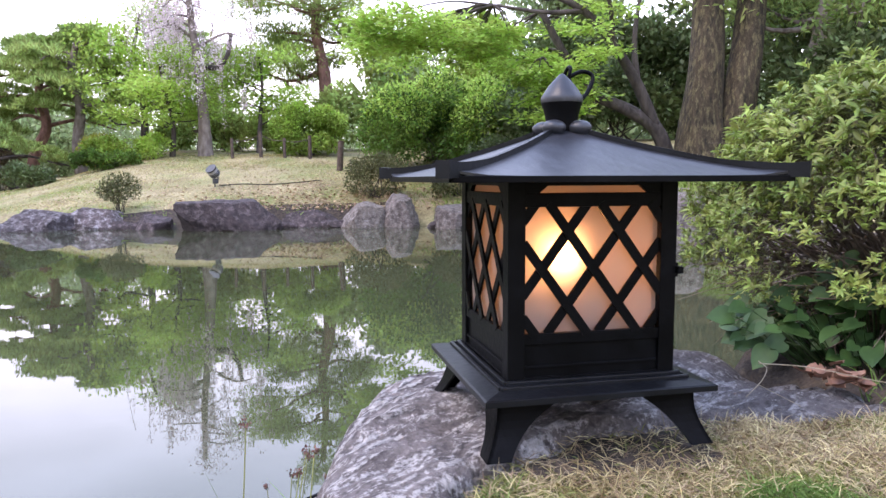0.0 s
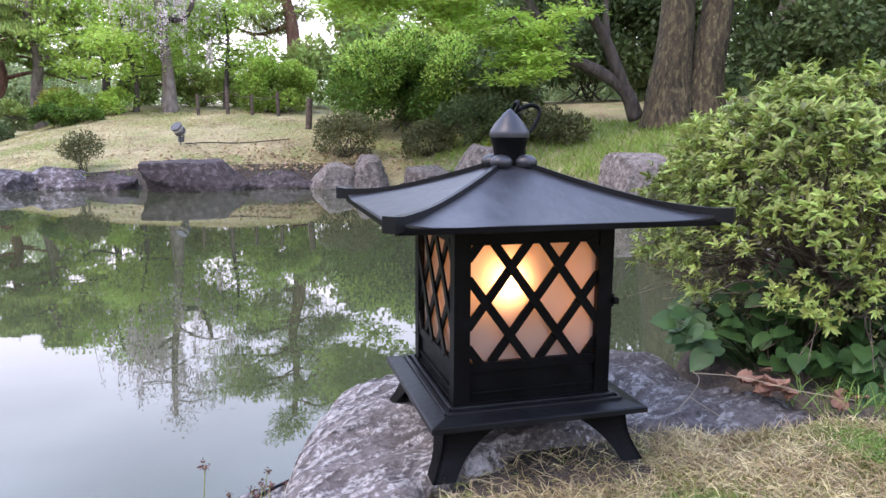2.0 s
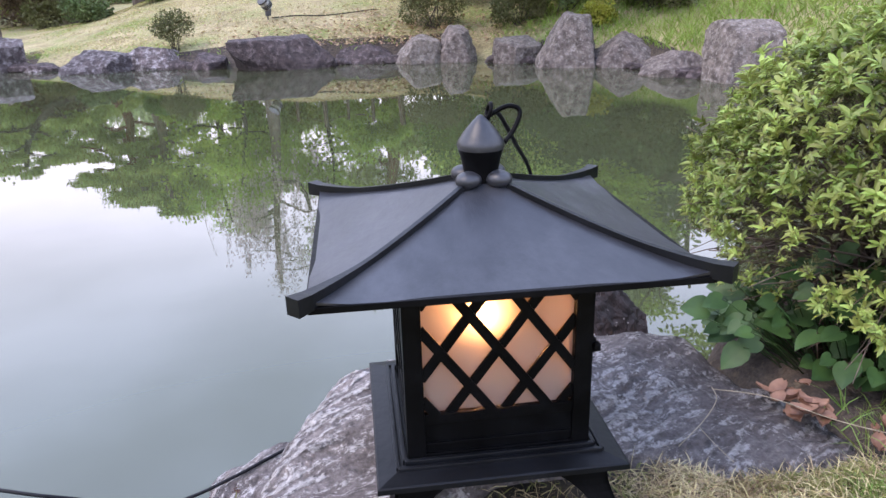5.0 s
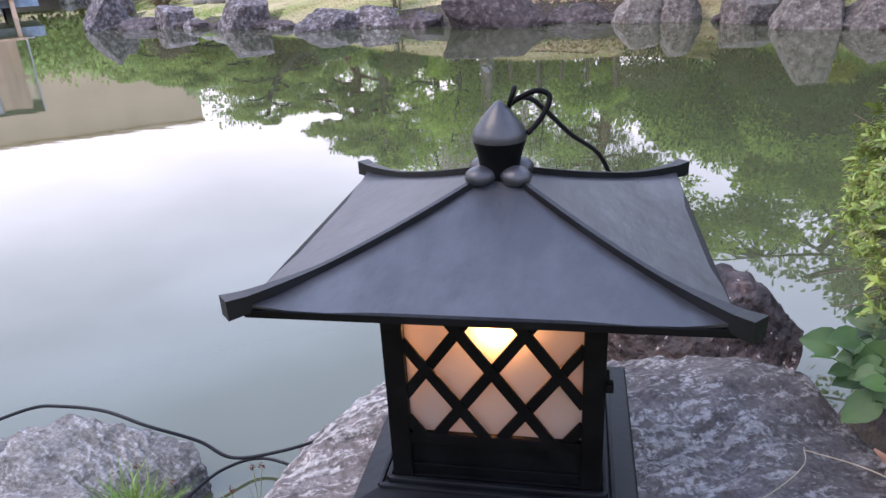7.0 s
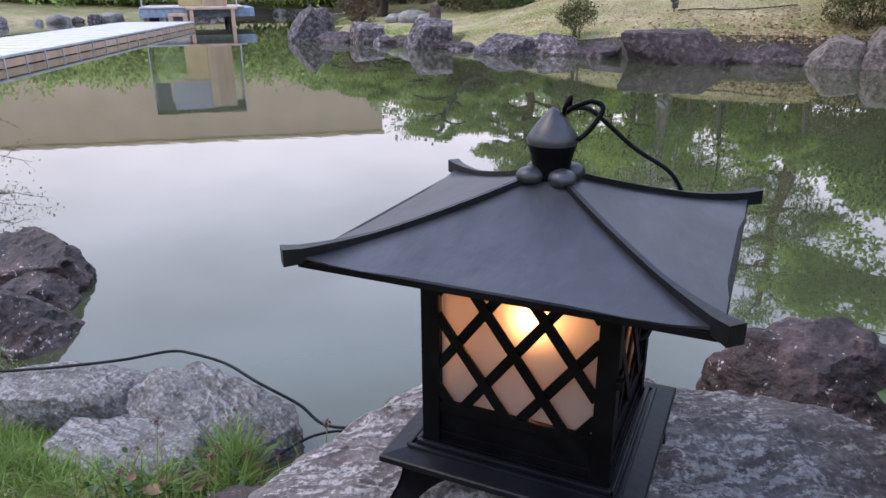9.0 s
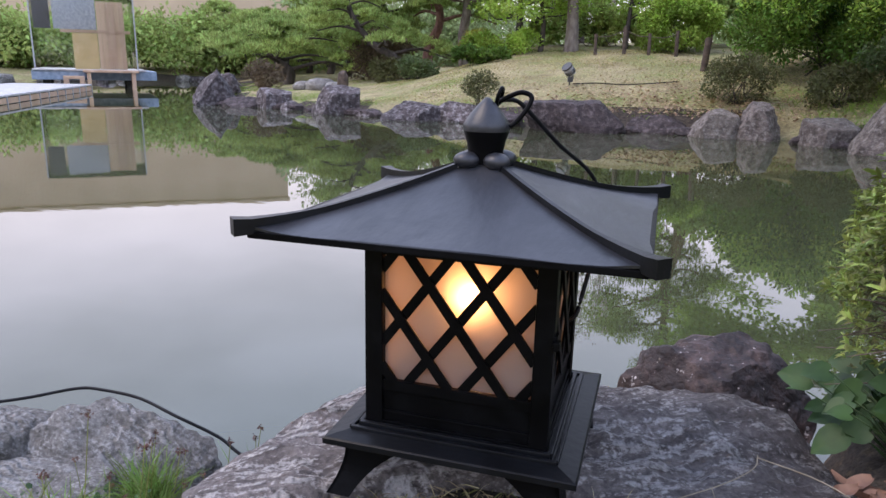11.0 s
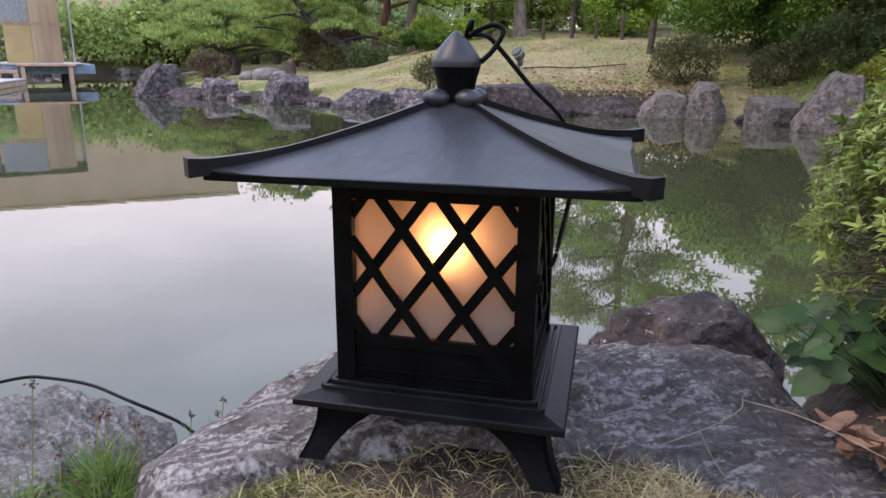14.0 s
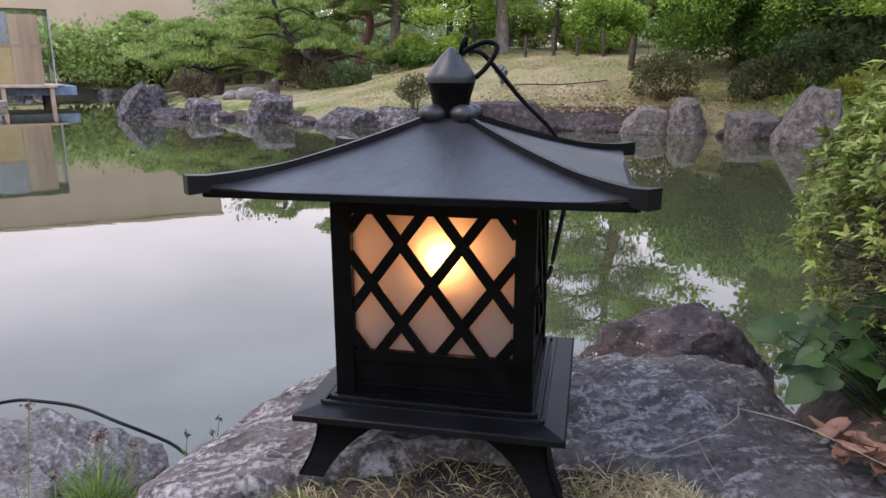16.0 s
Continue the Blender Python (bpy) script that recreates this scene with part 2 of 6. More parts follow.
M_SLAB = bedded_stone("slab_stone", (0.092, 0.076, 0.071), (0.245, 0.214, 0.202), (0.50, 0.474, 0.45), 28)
M_PALE = bedded_stone("pale_stone", (0.165, 0.150, 0.134), (0.32, 0.302, 0.28), (0.42, 0.41, 0.395), -20, 3.0)
M_DARKROCK = material("dark_stone", (0.009, 0.0055, 0.005), (0.040, 0.022, 0.0185), scale=6, grain=0.6, rough=0.66, bump=1.0, bump_scale=26, spots=(0.088, 0.056, 0.048), spot_scale=7, spot_at=0.575, soft=0.2, specks=(0.36, 0.32, 0.30), speck_scale=48, speck_at=0.675)
M_SHORE = material("shore_stone", (0.020, 0.0145, 0.015), (0.088, 0.067, 0.068), scale=7.0, grain=0.6, rough=0.85, bump=1.0, bump_scale=18, spots=(0.25, 0.23, 0.235), spot_scale=9, spot_at=0.575, soft=0.2, per_object=0.25)
M_SHOREDARK = material("dark_shore_stone", (0.016, 0.0105, 0.0105), (0.062, 0.043, 0.043), scale=7, grain=0.6, rough=0.8, bump=1.0, bump_scale=16, spots=(0.135, 0.105, 0.105), spot_scale=8, spot_at=0.60, soft=0.18)
M_BROWNSTONE = material("brown_stone", (0.055, 0.042, 0.036), (0.165, 0.134, 0.118), scale=8.0, grain=0.55, rough=0.85, bump=1.0, bump_scale=20, spots=(0.25, 0.225, 0.205), spot_scale=14, spot_at=0.59, soft=0.2, per_object=0.18)
M_BARK = material("bark", (0.014, 0.011, 0.006), (0.075, 0.054, 0.030), scale=9, grain=0.6, rough=0.95, bump=1.0, bump_scale=9, spots=(0.135, 0.112, 0.055), spot_scale=12, spot_at=0.57, stretch=(1, 1, 0.35))
M_BARKDARK = material("dark_bark", (0.035, 0.028, 0.024), (0.10, 0.08, 0.068), scale=6, rough=0.95, bump=0.9, bump_scale=14, stretch=(1, 1, 0.4))
M_BARKRED = material("red_pine_bark", (0.11, 0.055, 0.04), (0.25, 0.13, 0.10), scale=6, rough=0.95, bump=1.0, bump_scale=10, stretch=(1, 1, 0.5))
M_BARKPALE = material("cherry_bark", (0.12, 0.09, 0.075), (0.27, 0.225, 0.19), scale=7, rough=0.95, bump=0.8, bump_scale=14, stretch=(1, 1, 0.5))
M_WOOD = material("planed_wood", (0.50, 0.32, 0.21), (0.64, 0.44, 0.31), scale=3, rough=0.7, bump=0.2, bump_scale=30, stretch=(1, 1, 0.1), per_object=0.08)
M_DECK = material("bleached_deck", (0.44, 0.43, 0.42), (0.56, 0.55, 0.54), scale=3, rough=0.8, bump=0.2, bump_scale=20)
M_YELLOW = material("yellow_board", (0.60, 0.42, 0.20), (0.72, 0.52, 0.27), scale=2, rough=0.7)
M_DRYSTEM = material("dry_stem", (0.22, 0.18, 0.12), (0.36, 0.30, 0.21), scale=30, rough=0.9)
M_POST = material("post_wood", (0.05, 0.036, 0.028), (0.12, 0.085, 0.065), scale=8, rough=0.95, bump=0.6, bump_scale=20)
M_BLUE = material("blue_tile", (0.16, 0.24, 0.33), (0.27, 0.36, 0.47), scale=6, rough=0.35, bump=0.2, bump_scale=20)
M_TAN = material("tan_render", (0.52, 0.40, 0.28), (0.60, 0.47, 0.34), scale=0.3, rough=0.9, bump=0.2, bump_scale=4)
M_LAMPGREY = material("grey_casing", (0.28, 0.29, 0.31), (0.45, 0.46, 0.48), scale=10, rough=0.45)
M_LAMPDARK = material("dark_casing", (0.03, 0.032, 0.035), (0.07, 0.07, 0.075), scale=10, rough=0.5)

M_GROUND = material("lawn_soil", (0.21, 0.17, 0.085), (0.42, 0.35, 0.20), scale=1.6, grain=0.45, rough=1.0, bump=1.0, bump_scale=16, spots=(0.16, 0.19, 0.055), spot_scale=0.8, spot_at=0.55, soft=0.22, detail=10)
M_SOIL = material("bare_soil", (0.022, 0.017, 0.013), (0.075, 0.056, 0.042), scale=14, grain=0.45, rough=1.0, bump=1.0, bump_scale=30, spots=(0.10, 0.075, 0.05), spot_scale=25, spot_at=0.6)
M_STRAW = leafy("straw_grass", (0.29, 0.21, 0.105), (0.58, 0.475, 0.285), scale=7, vary=0.5, through_light=0.2)
M_MOSS = leafy("moss_grass", (0.13, 0.15, 0.04), (0.25, 0.25, 0.08), scale=8, vary=0.3, through_light=0.2)
M_GRASS = leafy("green_grass", (0.085, 0.16, 0.03), (0.21, 0.31, 0.075), scale=4, vary=0.4)
M_BANKGRASS = leafy("bank_grass", (0.13, 0.22, 0.034), (0.25, 0.35, 0.068), scale=0.8, vary=0.3)
M_DRYBANK = leafy("dry_bank_grass", (0.32, 0.265, 0.11), (0.54, 0.46, 0.235), scale=0.7, vary=0.35)
M_AZALEA = leafy("azalea_leaf", (0.15, 0.205, 0.042), (0.36, 0.43, 0.11), scale=7, vary=0.45, rough=0.42, through_light=0.35)
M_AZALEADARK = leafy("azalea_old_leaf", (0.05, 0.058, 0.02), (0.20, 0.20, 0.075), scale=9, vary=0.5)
M_TWIG = material("twig", (0.07, 0.05, 0.04), (0.17, 0.125, 0.10), scale=30, rough=0.95)
M_BROAD = leafy("broad_leaf", (0.017, 0.046, 0.013), (0.05, 0.105, 0.028), scale=12, vary=0.4, rough=0.48, through_light=0.12, spec=0.3)
M_DEAD = leafy("dead_leaf", (0.13, 0.06, 0.04), (0.33, 0.18, 0.12), scale=14, vary=0.35, through_light=0.1)
M_LITTER = leafy("leaf_litter", (0.24, 0.14, 0.075), (0.46, 0.31, 0.19), scale=3, vary=0.4, through_light=0.1)
M_RUSHHEAD = material("rush_head", (0.07, 0.03, 0.025), (0.17, 0.08, 0.06), scale=60, rough=0.9)
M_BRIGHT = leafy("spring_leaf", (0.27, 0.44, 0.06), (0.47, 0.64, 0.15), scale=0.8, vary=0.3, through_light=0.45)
M_BUSH = leafy("bush_leaf", (0.13, 0.22, 0.03), (0.31, 0.43, 0.08), scale=0.7, vary=0.4, through_light=0.4, spec=0.25)
# own deep green, darkened further for the round bush's shaded lower side
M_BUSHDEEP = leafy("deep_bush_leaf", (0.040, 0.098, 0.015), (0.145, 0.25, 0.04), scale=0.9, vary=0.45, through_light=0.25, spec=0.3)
M_DARKLEAF = leafy("dark_leaf", (0.055, 0.09, 0.03), (0.14, 0.19, 0.07), scale=0.6, vary=0.4)
M_PINE = leafy("pine_needle", (0.18, 0.26, 0.075), (0.42, 0.52, 0.17), scale=0.5, vary=0.45, through_light=0.42, rough=0.8, spec=0.12)
M_OLIVE = leafy("clipped_bush_leaf", (0.075, 0.085, 0.03), (0.16, 0.16, 0.065), scale=1.2, vary=0.35)
M_BROWNBUSH = leafy("brown_bush_leaf", (0.10, 0.075, 0.045), (0.18, 0.13, 0.08), scale=1.0, vary=0.3)
M_YELLOWBUSH = leafy("yellow_bush_leaf", (0.24, 0.25, 0.03), (0.36, 0.36, 0.06), scale=1.0, vary=0.3)
M_BLOSSOM = leafy("blossom", (0.62, 0.50, 0.52), (0.82, 0.73, 0.74), scale=1.0, vary=0.15, through_light=0.4)
# paled and greyed so that distance haze is in the leaf colour
M_WOODS = leafy("far_leaf", (0.20, 0.27, 0.12), (0.38, 0.46, 0.23), scale=0.12, vary=0.4, through_light=0.45, spec=0.15)

M_WATER = bpy.data.materials.new("pond_water")
M_WATER.use_nodes = True
n, l = M_WATER.node_tree.nodes, M_WATER.node_tree.links
p = n["Principled BSDF"]
p.inputs["Base Color"].default_value = (0.047, 0.054, 0.028, 1)
p.inputs["Roughness"].default_value, p.inputs["IOR"].default_value = 0.012, 1.60
p.inputs["Specular IOR Level"].default_value = 0.5
tc, mp, wv = n.new("ShaderNodeTexCoord"), n.new("ShaderNodeMapping"), n.new("ShaderNodeTexNoise")
mp.inputs["Scale"].default_value, mp.inputs["Rotation"].default_value = (0.8, 2.2, 1), (0, 0, 0.2)
wv.inputs["Scale"].default_value, wv.inputs["Detail"].default_value = 1.6, 3.0
bp = n.new("ShaderNodeBump")
bp.inputs["Strength"].default_value, bp.inputs["Distance"].default_value = 0.0055, 0.08
l.new(tc.outputs["Object"], mp.inputs["Vector"])
l.new(mp.outputs["Vector"], wv.inputs["Vector"])
l.new(wv.outputs["Fac"], bp.inputs["Height"])
l.new(bp.outputs["Normal"], p.inputs["Normal"])

M_PANE = bpy.data.materials.new("frosted_pane")
M_PANE.use_nodes = True
n, l = M_PANE.node_tree.nodes, M_PANE.node_tree.links
n.remove(n["Principled BSDF"])
d, t, r = n.new("ShaderNodeBsdfDiffuse"), n.new("ShaderNodeBsdfTranslucent"), n.new("ShaderNodeBsdfRefraction")
d.inputs["Color"].default_value, t.inputs["Color"].default_value, r.inputs["Color"].default_value = (0.25, 0.224, 0.21, 1), (0.80, 0.70, 0.60, 1), (0.9, 0.82, 0.72, 1)
r.inputs["IOR"].default_value, r.inputs["Roughness"].default_value = 1.40, 0.31
pa, pb = n.new("ShaderNodeMixShader"), n.new("ShaderNodeMixShader")
pa.inputs["Fac"].default_value, pb.inputs["Fac"].default_value = 0.028, 0.30
l.new(d.outputs["BSDF"], pa.inputs[1])
l.new(t.outputs["BSDF"], pa.inputs[2])
l.new(pa.outputs["Shader"], pb.inputs[1])
l.new(r.outputs["BSDF"], pb.inputs[2])
r2, pc = n.new("ShaderNodeBsdfRefraction"), n.new("ShaderNodeMixShader")
r2.inputs["Color"].default_value, r2.inputs["IOR"].default_value, r2.inputs["Roughness"].default_value = (0.9, 0.80, 0.68, 1), 1.45, 0.75
pc.inputs["Fac"].default_value = 0.12
l.new(pb.outputs["Shader"], pc.inputs[1])
l.new(r2.outputs["BSDF"], pc.inputs[2])
l.new(pc.outputs["Shader"], n["Material Output"].inputs["Surface"])

M_GLASS = bpy.data.materials.new("clear_glass")
M_GLASS.use_nodes = True
n, l = M_GLASS.node_tree.nodes, M_GLASS.node_tree.links
n.remove(n["Principled BSDF"])
tr, gl, mx, fr = n.new("ShaderNodeBsdfTransparent"), n.new("ShaderNodeBsdfGlossy"), n.new("ShaderNodeMixShader"), n.new("ShaderNodeFresnel")
tr.inputs["Color"].default_value, gl.inputs["Roughness"].default_value = (0.96, 0.98, 0.98, 1), 0.03
fr.inputs["IOR"].default_value = 1.22
l.new(fr.outputs["Fac"], mx.inputs["Fac"])
l.new(tr.outputs["BSDF"], mx.inputs[1])
l.new(gl.outputs["BSDF"], mx.inputs[2])
l.new(mx.outputs["Shader"], n["Material Output"].inputs["Surface"])


# ---- mesh helpers ----
def mesh_of(name, verts, faces, smooth=False):
    me = bpy.data.meshes.new(name)
    me.from_pydata([tuple(v) for v in verts], [], faces)
    if smooth:
        me.shade_smooth()
    me.update()
    return me


def part(name, shape, mat, parent=None, label=""):
    """Links a bmesh or a mesh as one object, under its thing or part."""
    if isinstance(shape, bmesh.types.BMesh):
        me = bpy.data.meshes.new(name)
        bmesh.ops.recalc_face_normals(shape, faces=shape.faces)
        shape.to_mesh(me)
        shape.free()
    else:
        me = shape
    if not me.materials:
        me.materials.append(mat)
    ob = new(name, me)
    ob.parent = parent
    return tagged(ob, label)


def thing(name, label, category, at=(0, 0, 0), turn=0.0, group="", kind=""):
    ob = new(name)
    ob.empty_display_size = 0.1
    ob.matrix_basis = pose(*at, 0, 0, turn)
    return tagged(ob, label, category, group, kind)


def box(x0, x1, y0, y1, z0, z1, bevel=0.0):
    bm = bmesh.new()
    bmesh.ops.create_cube(bm, size=1)
    for v in bm.verts:
        v.co = (x0 if v.co.x < 0 else x1, y0 if v.co.y < 0 else y1, z0 if v.co.z < 0 else z1)
    if bevel:
        bmesh.ops.bevel(bm, geom=list(bm.edges), offset=bevel, segments=2, affect="EDGES", profile=0.6)
    return bm


def merge(*shapes):
    out = bmesh.new()
    for s in shapes:
        me = bpy.data.meshes.new("tmp")
        s.to_mesh(me)
        out.from_mesh(me)
        s.free()
        bpy.data.meshes.remove(me)
    return out


def tube(points, radii, sides=8, close_ends=True):
    """Verts and faces of a round bar along points."""
    pts = [Vector(q) for q in points]
    verts, faces = [], []
    up = Vector((0.13, 0.31, 0.94))
    for i, q in enumerate(pts):
        d = (pts[min(i + 1, len(pts) - 1)] - pts[max(i - 1, 0)]).normalized()
        a = d.cross(up)
        if a.length < 0.05:
            a = d.cross(Vector((1, 0, 0)))
        a.normalize()
        b = d.cross(a)
        r = radii[i] if hasattr(radii, "__len__") else radii
        for k in range(sides):
            g = 2 * math.pi * k / sides
            verts.append(q + a * (r * math.cos(g)) + b * (r * math.sin(g)))
    for i in range(len(pts) - 1):
        for k in range(sides):
            j = (k + 1) % sides
            faces.append((i * sides + k, i * sides + j, (i + 1) * sides + j, (i + 1) * sides + k))
    if close_ends:
        faces.append(tuple(range(sides - 1, -1, -1)))
        faces.append(tuple((len(pts) - 1) * sides + k for k in range(sides)))
    return verts, faces


def tubes_mesh(name, list_of):
    verts, faces = [], []
    for pts, radii, sides in list_of:
        v, f = tube(pts, radii, sides)
        o = len(verts)
        verts += v
        faces += [tuple(i + o for i in q) for q in f]
    return mesh_of(name, verts, faces, True)


def smooth_line(points, steps=6):
    """A Catmull-Rom curve through points."""
    p = [Vector(q) for q in points]
    p = [p[0] * 2 - p[1]] + p + [p[-1] * 2 - p[-2]]
    out = []
    for i in range(1, len(p) - 2):
        for s in range(steps):
            t = s / steps
            out.append(0.5 * ((2 * p[i]) + (p[i + 1] - p[i - 1]) * t + (2 * p[i - 1] - 5 * p[i] + 4 * p[i + 1] - p[i + 2]) * t * t + (3 * p[i] - p[i - 1] - 3 * p[i + 1] + p[i + 2]) * t ** 3))
    out.append(p[-2])
    return out


LEAF = {  # along the leaf, across it, lift
    "diamond": (np.array([(0, 0, 0), (0.45, 0.5, 0.06), (1, 0, 0), (0.45, -0.5, 0.06)]), [(0, 2, 1), (0, 3, 2)]),
    "oval": (np.array([(0, 0, 0), (0.3, 0.42, 0.07), (0.7, 0.36, 0.05), (1, 0, -0.08), (0.7, -0.36, 0.05), (0.3, -0.42, 0.07), (0.5, 0, 0)]), [(0, 6, 1), (1, 6, 2), (2, 6, 3), (3, 6, 4), (4, 6, 5), (5, 6, 0)]),
    "heart": (np.array([(0.10, 0, 0), (-0.05, 0.20, 0.04), (0.04, 0.40, 0.06), (0.25, 0.50, 0.06), (0.50, 0.46, 0.04), (0.74, 0.30, 0.0), (0.90, 0.13, -0.05), (1, 0, -0.12), (0.90, -0.13, -0.05), (0.74, -0.30, 0.0), (0.50, -0.46, 0.04),
                        (0.25, -0.50, 0.06), (0.04, -0.40, 0.06), (-0.05, -0.20, 0.04), (0.5, 0, -0.05)]), [(k, 14, (k + 1) % 14) for k in range(14)]),
    "blade": (np.array([(0, 0.5, 0), (0, -0.5, 0), (0.55, 0.38, 0.0), (0.55, -0.38, 0.0), (1, 0, 0)]), [(0, 1, 3), (0, 3, 2), (2, 3, 4)]),
}


def leaves_mesh(name, at, along, facing, length, width, shape="diamond", droop=0.0):
    """One mesh of many leaves: places, directions and facings as arrays."""
    t, tris = LEAF[shape]
    along = along / np.maximum(np.linalg.norm(along, axis=1, keepdims=True), 1e-6)
    side = np.cross(facing, along)
    side /= np.maximum(np.linalg.norm(side, axis=1, keepdims=True), 1e-6)
    up = np.cross(along, side)
    L, Wd = np.broadcast_to(length, len(at))[:, None, None], np.broadcast_to(width, len(at))[:, None, None]
    v = at[:, None, :] + along[:, None, :] * t[None, :, :1] * L + side[:, None, :] * t[None, :, 1:2] * Wd + up[:, None, :] * t[None, :, 2:3] * L
    if droop:
        v[:, :, 2] -= droop * (t[None, :, 0] ** 2) * L[:, :, 0]
    k, m = len(t), len(tris)
    f = (np.arange(len(at))[:, None, None] * k + np.array(tris)[None]).reshape(-1, 3)
    me = bpy.data.meshes.new(name)
    me.vertices.add(len(at) * k)
    me.vertices.foreach_set("co", v.reshape(-1).astype(np.float32))
    me.loops.add(f.size)
    me.loops.foreach_set("vertex_index", f.reshape(-1).astype(np.int32))
    me.polygons.add(len(f))
    me.polygons.foreach_set("loop_start", np.arange(0, f.size, 3, dtype=np.int32))
    me.update(calc_edges=True)
    me.validate()
    return me


def directions(rng, n):
    d = rng.normal(size=(n, 3))
    return d / np.linalg.norm(d, axis=1, keepdims=True)


def in_clumps(rng, centres, radii, count, flat=1.0, shell=0.55):
    """Points in clumps, more of them near each clump's outside."""
    c, r = np.asarray(centres, float), np.asarray(radii, float)
    w = r ** 2 / (r ** 2).sum()
    i = rng.choice(len(c), count, p=w)
    d = directions(rng, count)
    q = d * (r[i] * (shell + (1 - shell) * rng.random(count)) ** 1.0)[:, None]
    q[:, 2] *= flat
    return c[i] + q, d


def crown_mesh(name, rng, centres, radii, count, length, flat=1.0, shape="diamond", wide=0.55, shell=0.5, lay=0.0):
    at, out = in_clumps(rng, centres, radii, count, flat, shell)
    along = out + directions(rng, count) * 0.9
    along[:, 2] *= 1 - lay
    facing = directions(rng, count) * 0.8 + np.array((0, 0, 0.7 + lay)) + out * 0.4
    size = length * (0.6 + 0.8 * rng.random(count))
    return leaves_mesh(name, at, along, facing, size, size * wide, shape)


def fbm(v, octaves=4):
    return noise.fractal(v, 1.0, 2.0, octaves)


def rock(name, at, half, label, mat, seed=0, square=3.0, rough=0.16, turn=0.0, taper=0.0, level=4, lean=(0, 0), strata=0.0, flat_top=0.0, group="", chip=0.0, faces=()):
    """A weathered stone: a squarish rounded block, broken up by noise at three scales."""
    bm = bmesh.new()
    bmesh.ops.create_icosphere(bm, subdivisions=level, radius=1)
    off = Vector((seed * 3.7, seed * 1.9, seed * 5.3))
    hx, hy, hz = half
    big = max(half)
    rc = random.Random(seed * 7 + 1)
    cuts = []
    for _ in range(int(chip * 100)):       # broken faces
        nrm = Vector((rc.gauss(0, 1), rc.gauss(0, 1), rc.gauss(0.15, 0.8))).normalized()
        cuts.append((nrm, rc.uniform(0.60 if chip > 0.2 else 0.72, 0.98)))
    cuts += [(Vector(q[:3]).normalized(), q[3]) for q in faces]
    for v in bm.verts:
        d = v.co.normalized()
        k = (abs(d.x) ** square + abs(d.y) ** square + abs(d.z) ** square) ** (-1 / square)
        q = d * k
        w = 1 + rough * 1.2 * noise.noise(d * 1.3 + off) + rough * 0.7 * noise.noise(d * 3.1 + off) + rough * 0.35 * noise.noise(d * 7.0 + off)
        q = q * w
        for nrm, lim in cuts:
            over = q.dot(nrm) - lim
            if over > 0:
                q -= nrm * (over * 0.92)
        if strata:
            q.z += strata * noise.noise(Vector((q.x * 1.2, q.y * 9.0, q.z * 5)) + off)
        if flat_top and q.z > 0:
            q.z = math.tanh(q.z * 1.4) * (1 - flat_top) + flat_top * min(q.z, 0.72)
        s = 1 - taper * q.z
        v.co = (q.x * hx * s + lean[0] * q.z * hz, q.y * hy * s + lean[1] * q.z * hz, q.z * hz)
        push = 0.040 * (noise.ridged_multi_fractal(v.co * (2.6 / big) + off, 0.9, 2.1, 5, 1.0, 2.0) - 1.0) * big * (0.4 + 0.6 * rough / 0.13)
        push = max(-0.07, min(0.07, push))
        v.co += (v.co.normalized() + Vector((0, 0, 0.2))) * push + Vector((1, 1, 0.7)) * (0.010 * big) * fbm(v.co * (11 / big) + off, 3)
    if faces:       # keeps its full width and height after the large breaks
        for k, half_k in enumerate(half):
            lo, hi = min(v.co[k] for v in bm.verts), max(v.co[k] for v in bm.verts)
            for v in bm.verts:
                v.co[k] = ((v.co[k] - lo) / (hi - lo) * 2 - 1) * half_k
    me = bpy.data.meshes.new(name)
    bm.to_mesh(me)
    bm.free()
    me.shade_smooth()
    me.set_sharp_from_angle(angle=0.42)
    me.materials.append(mat)
    ob = new(name, me)
    ob.matrix_basis = pose(*at, 0, 0, turn)
    return tagged(ob, label, "rock", group)


# ---- ground and pond ----
SHORE = [(1.1, 0.9), (0.5, 0.5), (-0.25, 0.3), (-0.6, 0.16), (-0.95, 0.36), (-1.2, 0.55), (-1.8, 0.58), (-2.2, 0.50), (-2.8, 0.62), (-4, 0.9), (-7, 0.6),
         (-11, 1.5), (-18, 2), (-26, 7), (-33, 15), (-34, 22), (-33, 30), (-31, 38), (-27, 39), (-21, 31), (-16, 23), (-14.2, 19.2), (-11.2, 18.4), (-8.6, 17.1),
         (-6.7, 16.5), (-4.7, 16.2), (-2.7, 15.4), (-0.5, 15.3), (1.3, 15.2), (2.5, 15.1), (3.5, 14.4), (4.2, 13.2), (5.3, 12.7), (5.5, 10.9), (6.4, 9.8), (7.5, 6.5), (6.5, 4), (4, 2.6), (2, 1.6)]


def shore_distance(x, y):
    """Metres from the waterline, negative in the pond."""
    x, y = np.asarray(x, float), np.asarray(y, float)
    best, inside = np.full(x.shape, 1e9), np.zeros(x.shape, bool)
    for (ax, ay), (bx, by) in zip(SHORE, SHORE[1:] + SHORE[:1]):
        dx, dy = bx - ax, by - ay
        t = np.clip(((x - ax) * dx + (y - ay) * dy) / (dx * dx + dy * dy), 0, 1)
        best = np.minimum(best, np.hypot(x - ax - t * dx, y - ay - t * dy))
        cross = (ay > y) != (by > y)
        inside ^= cross & (x < (by != ay) * dx * (y - ay) / (dy if dy else 1) + ax)
    return np.where(inside, -best, best)


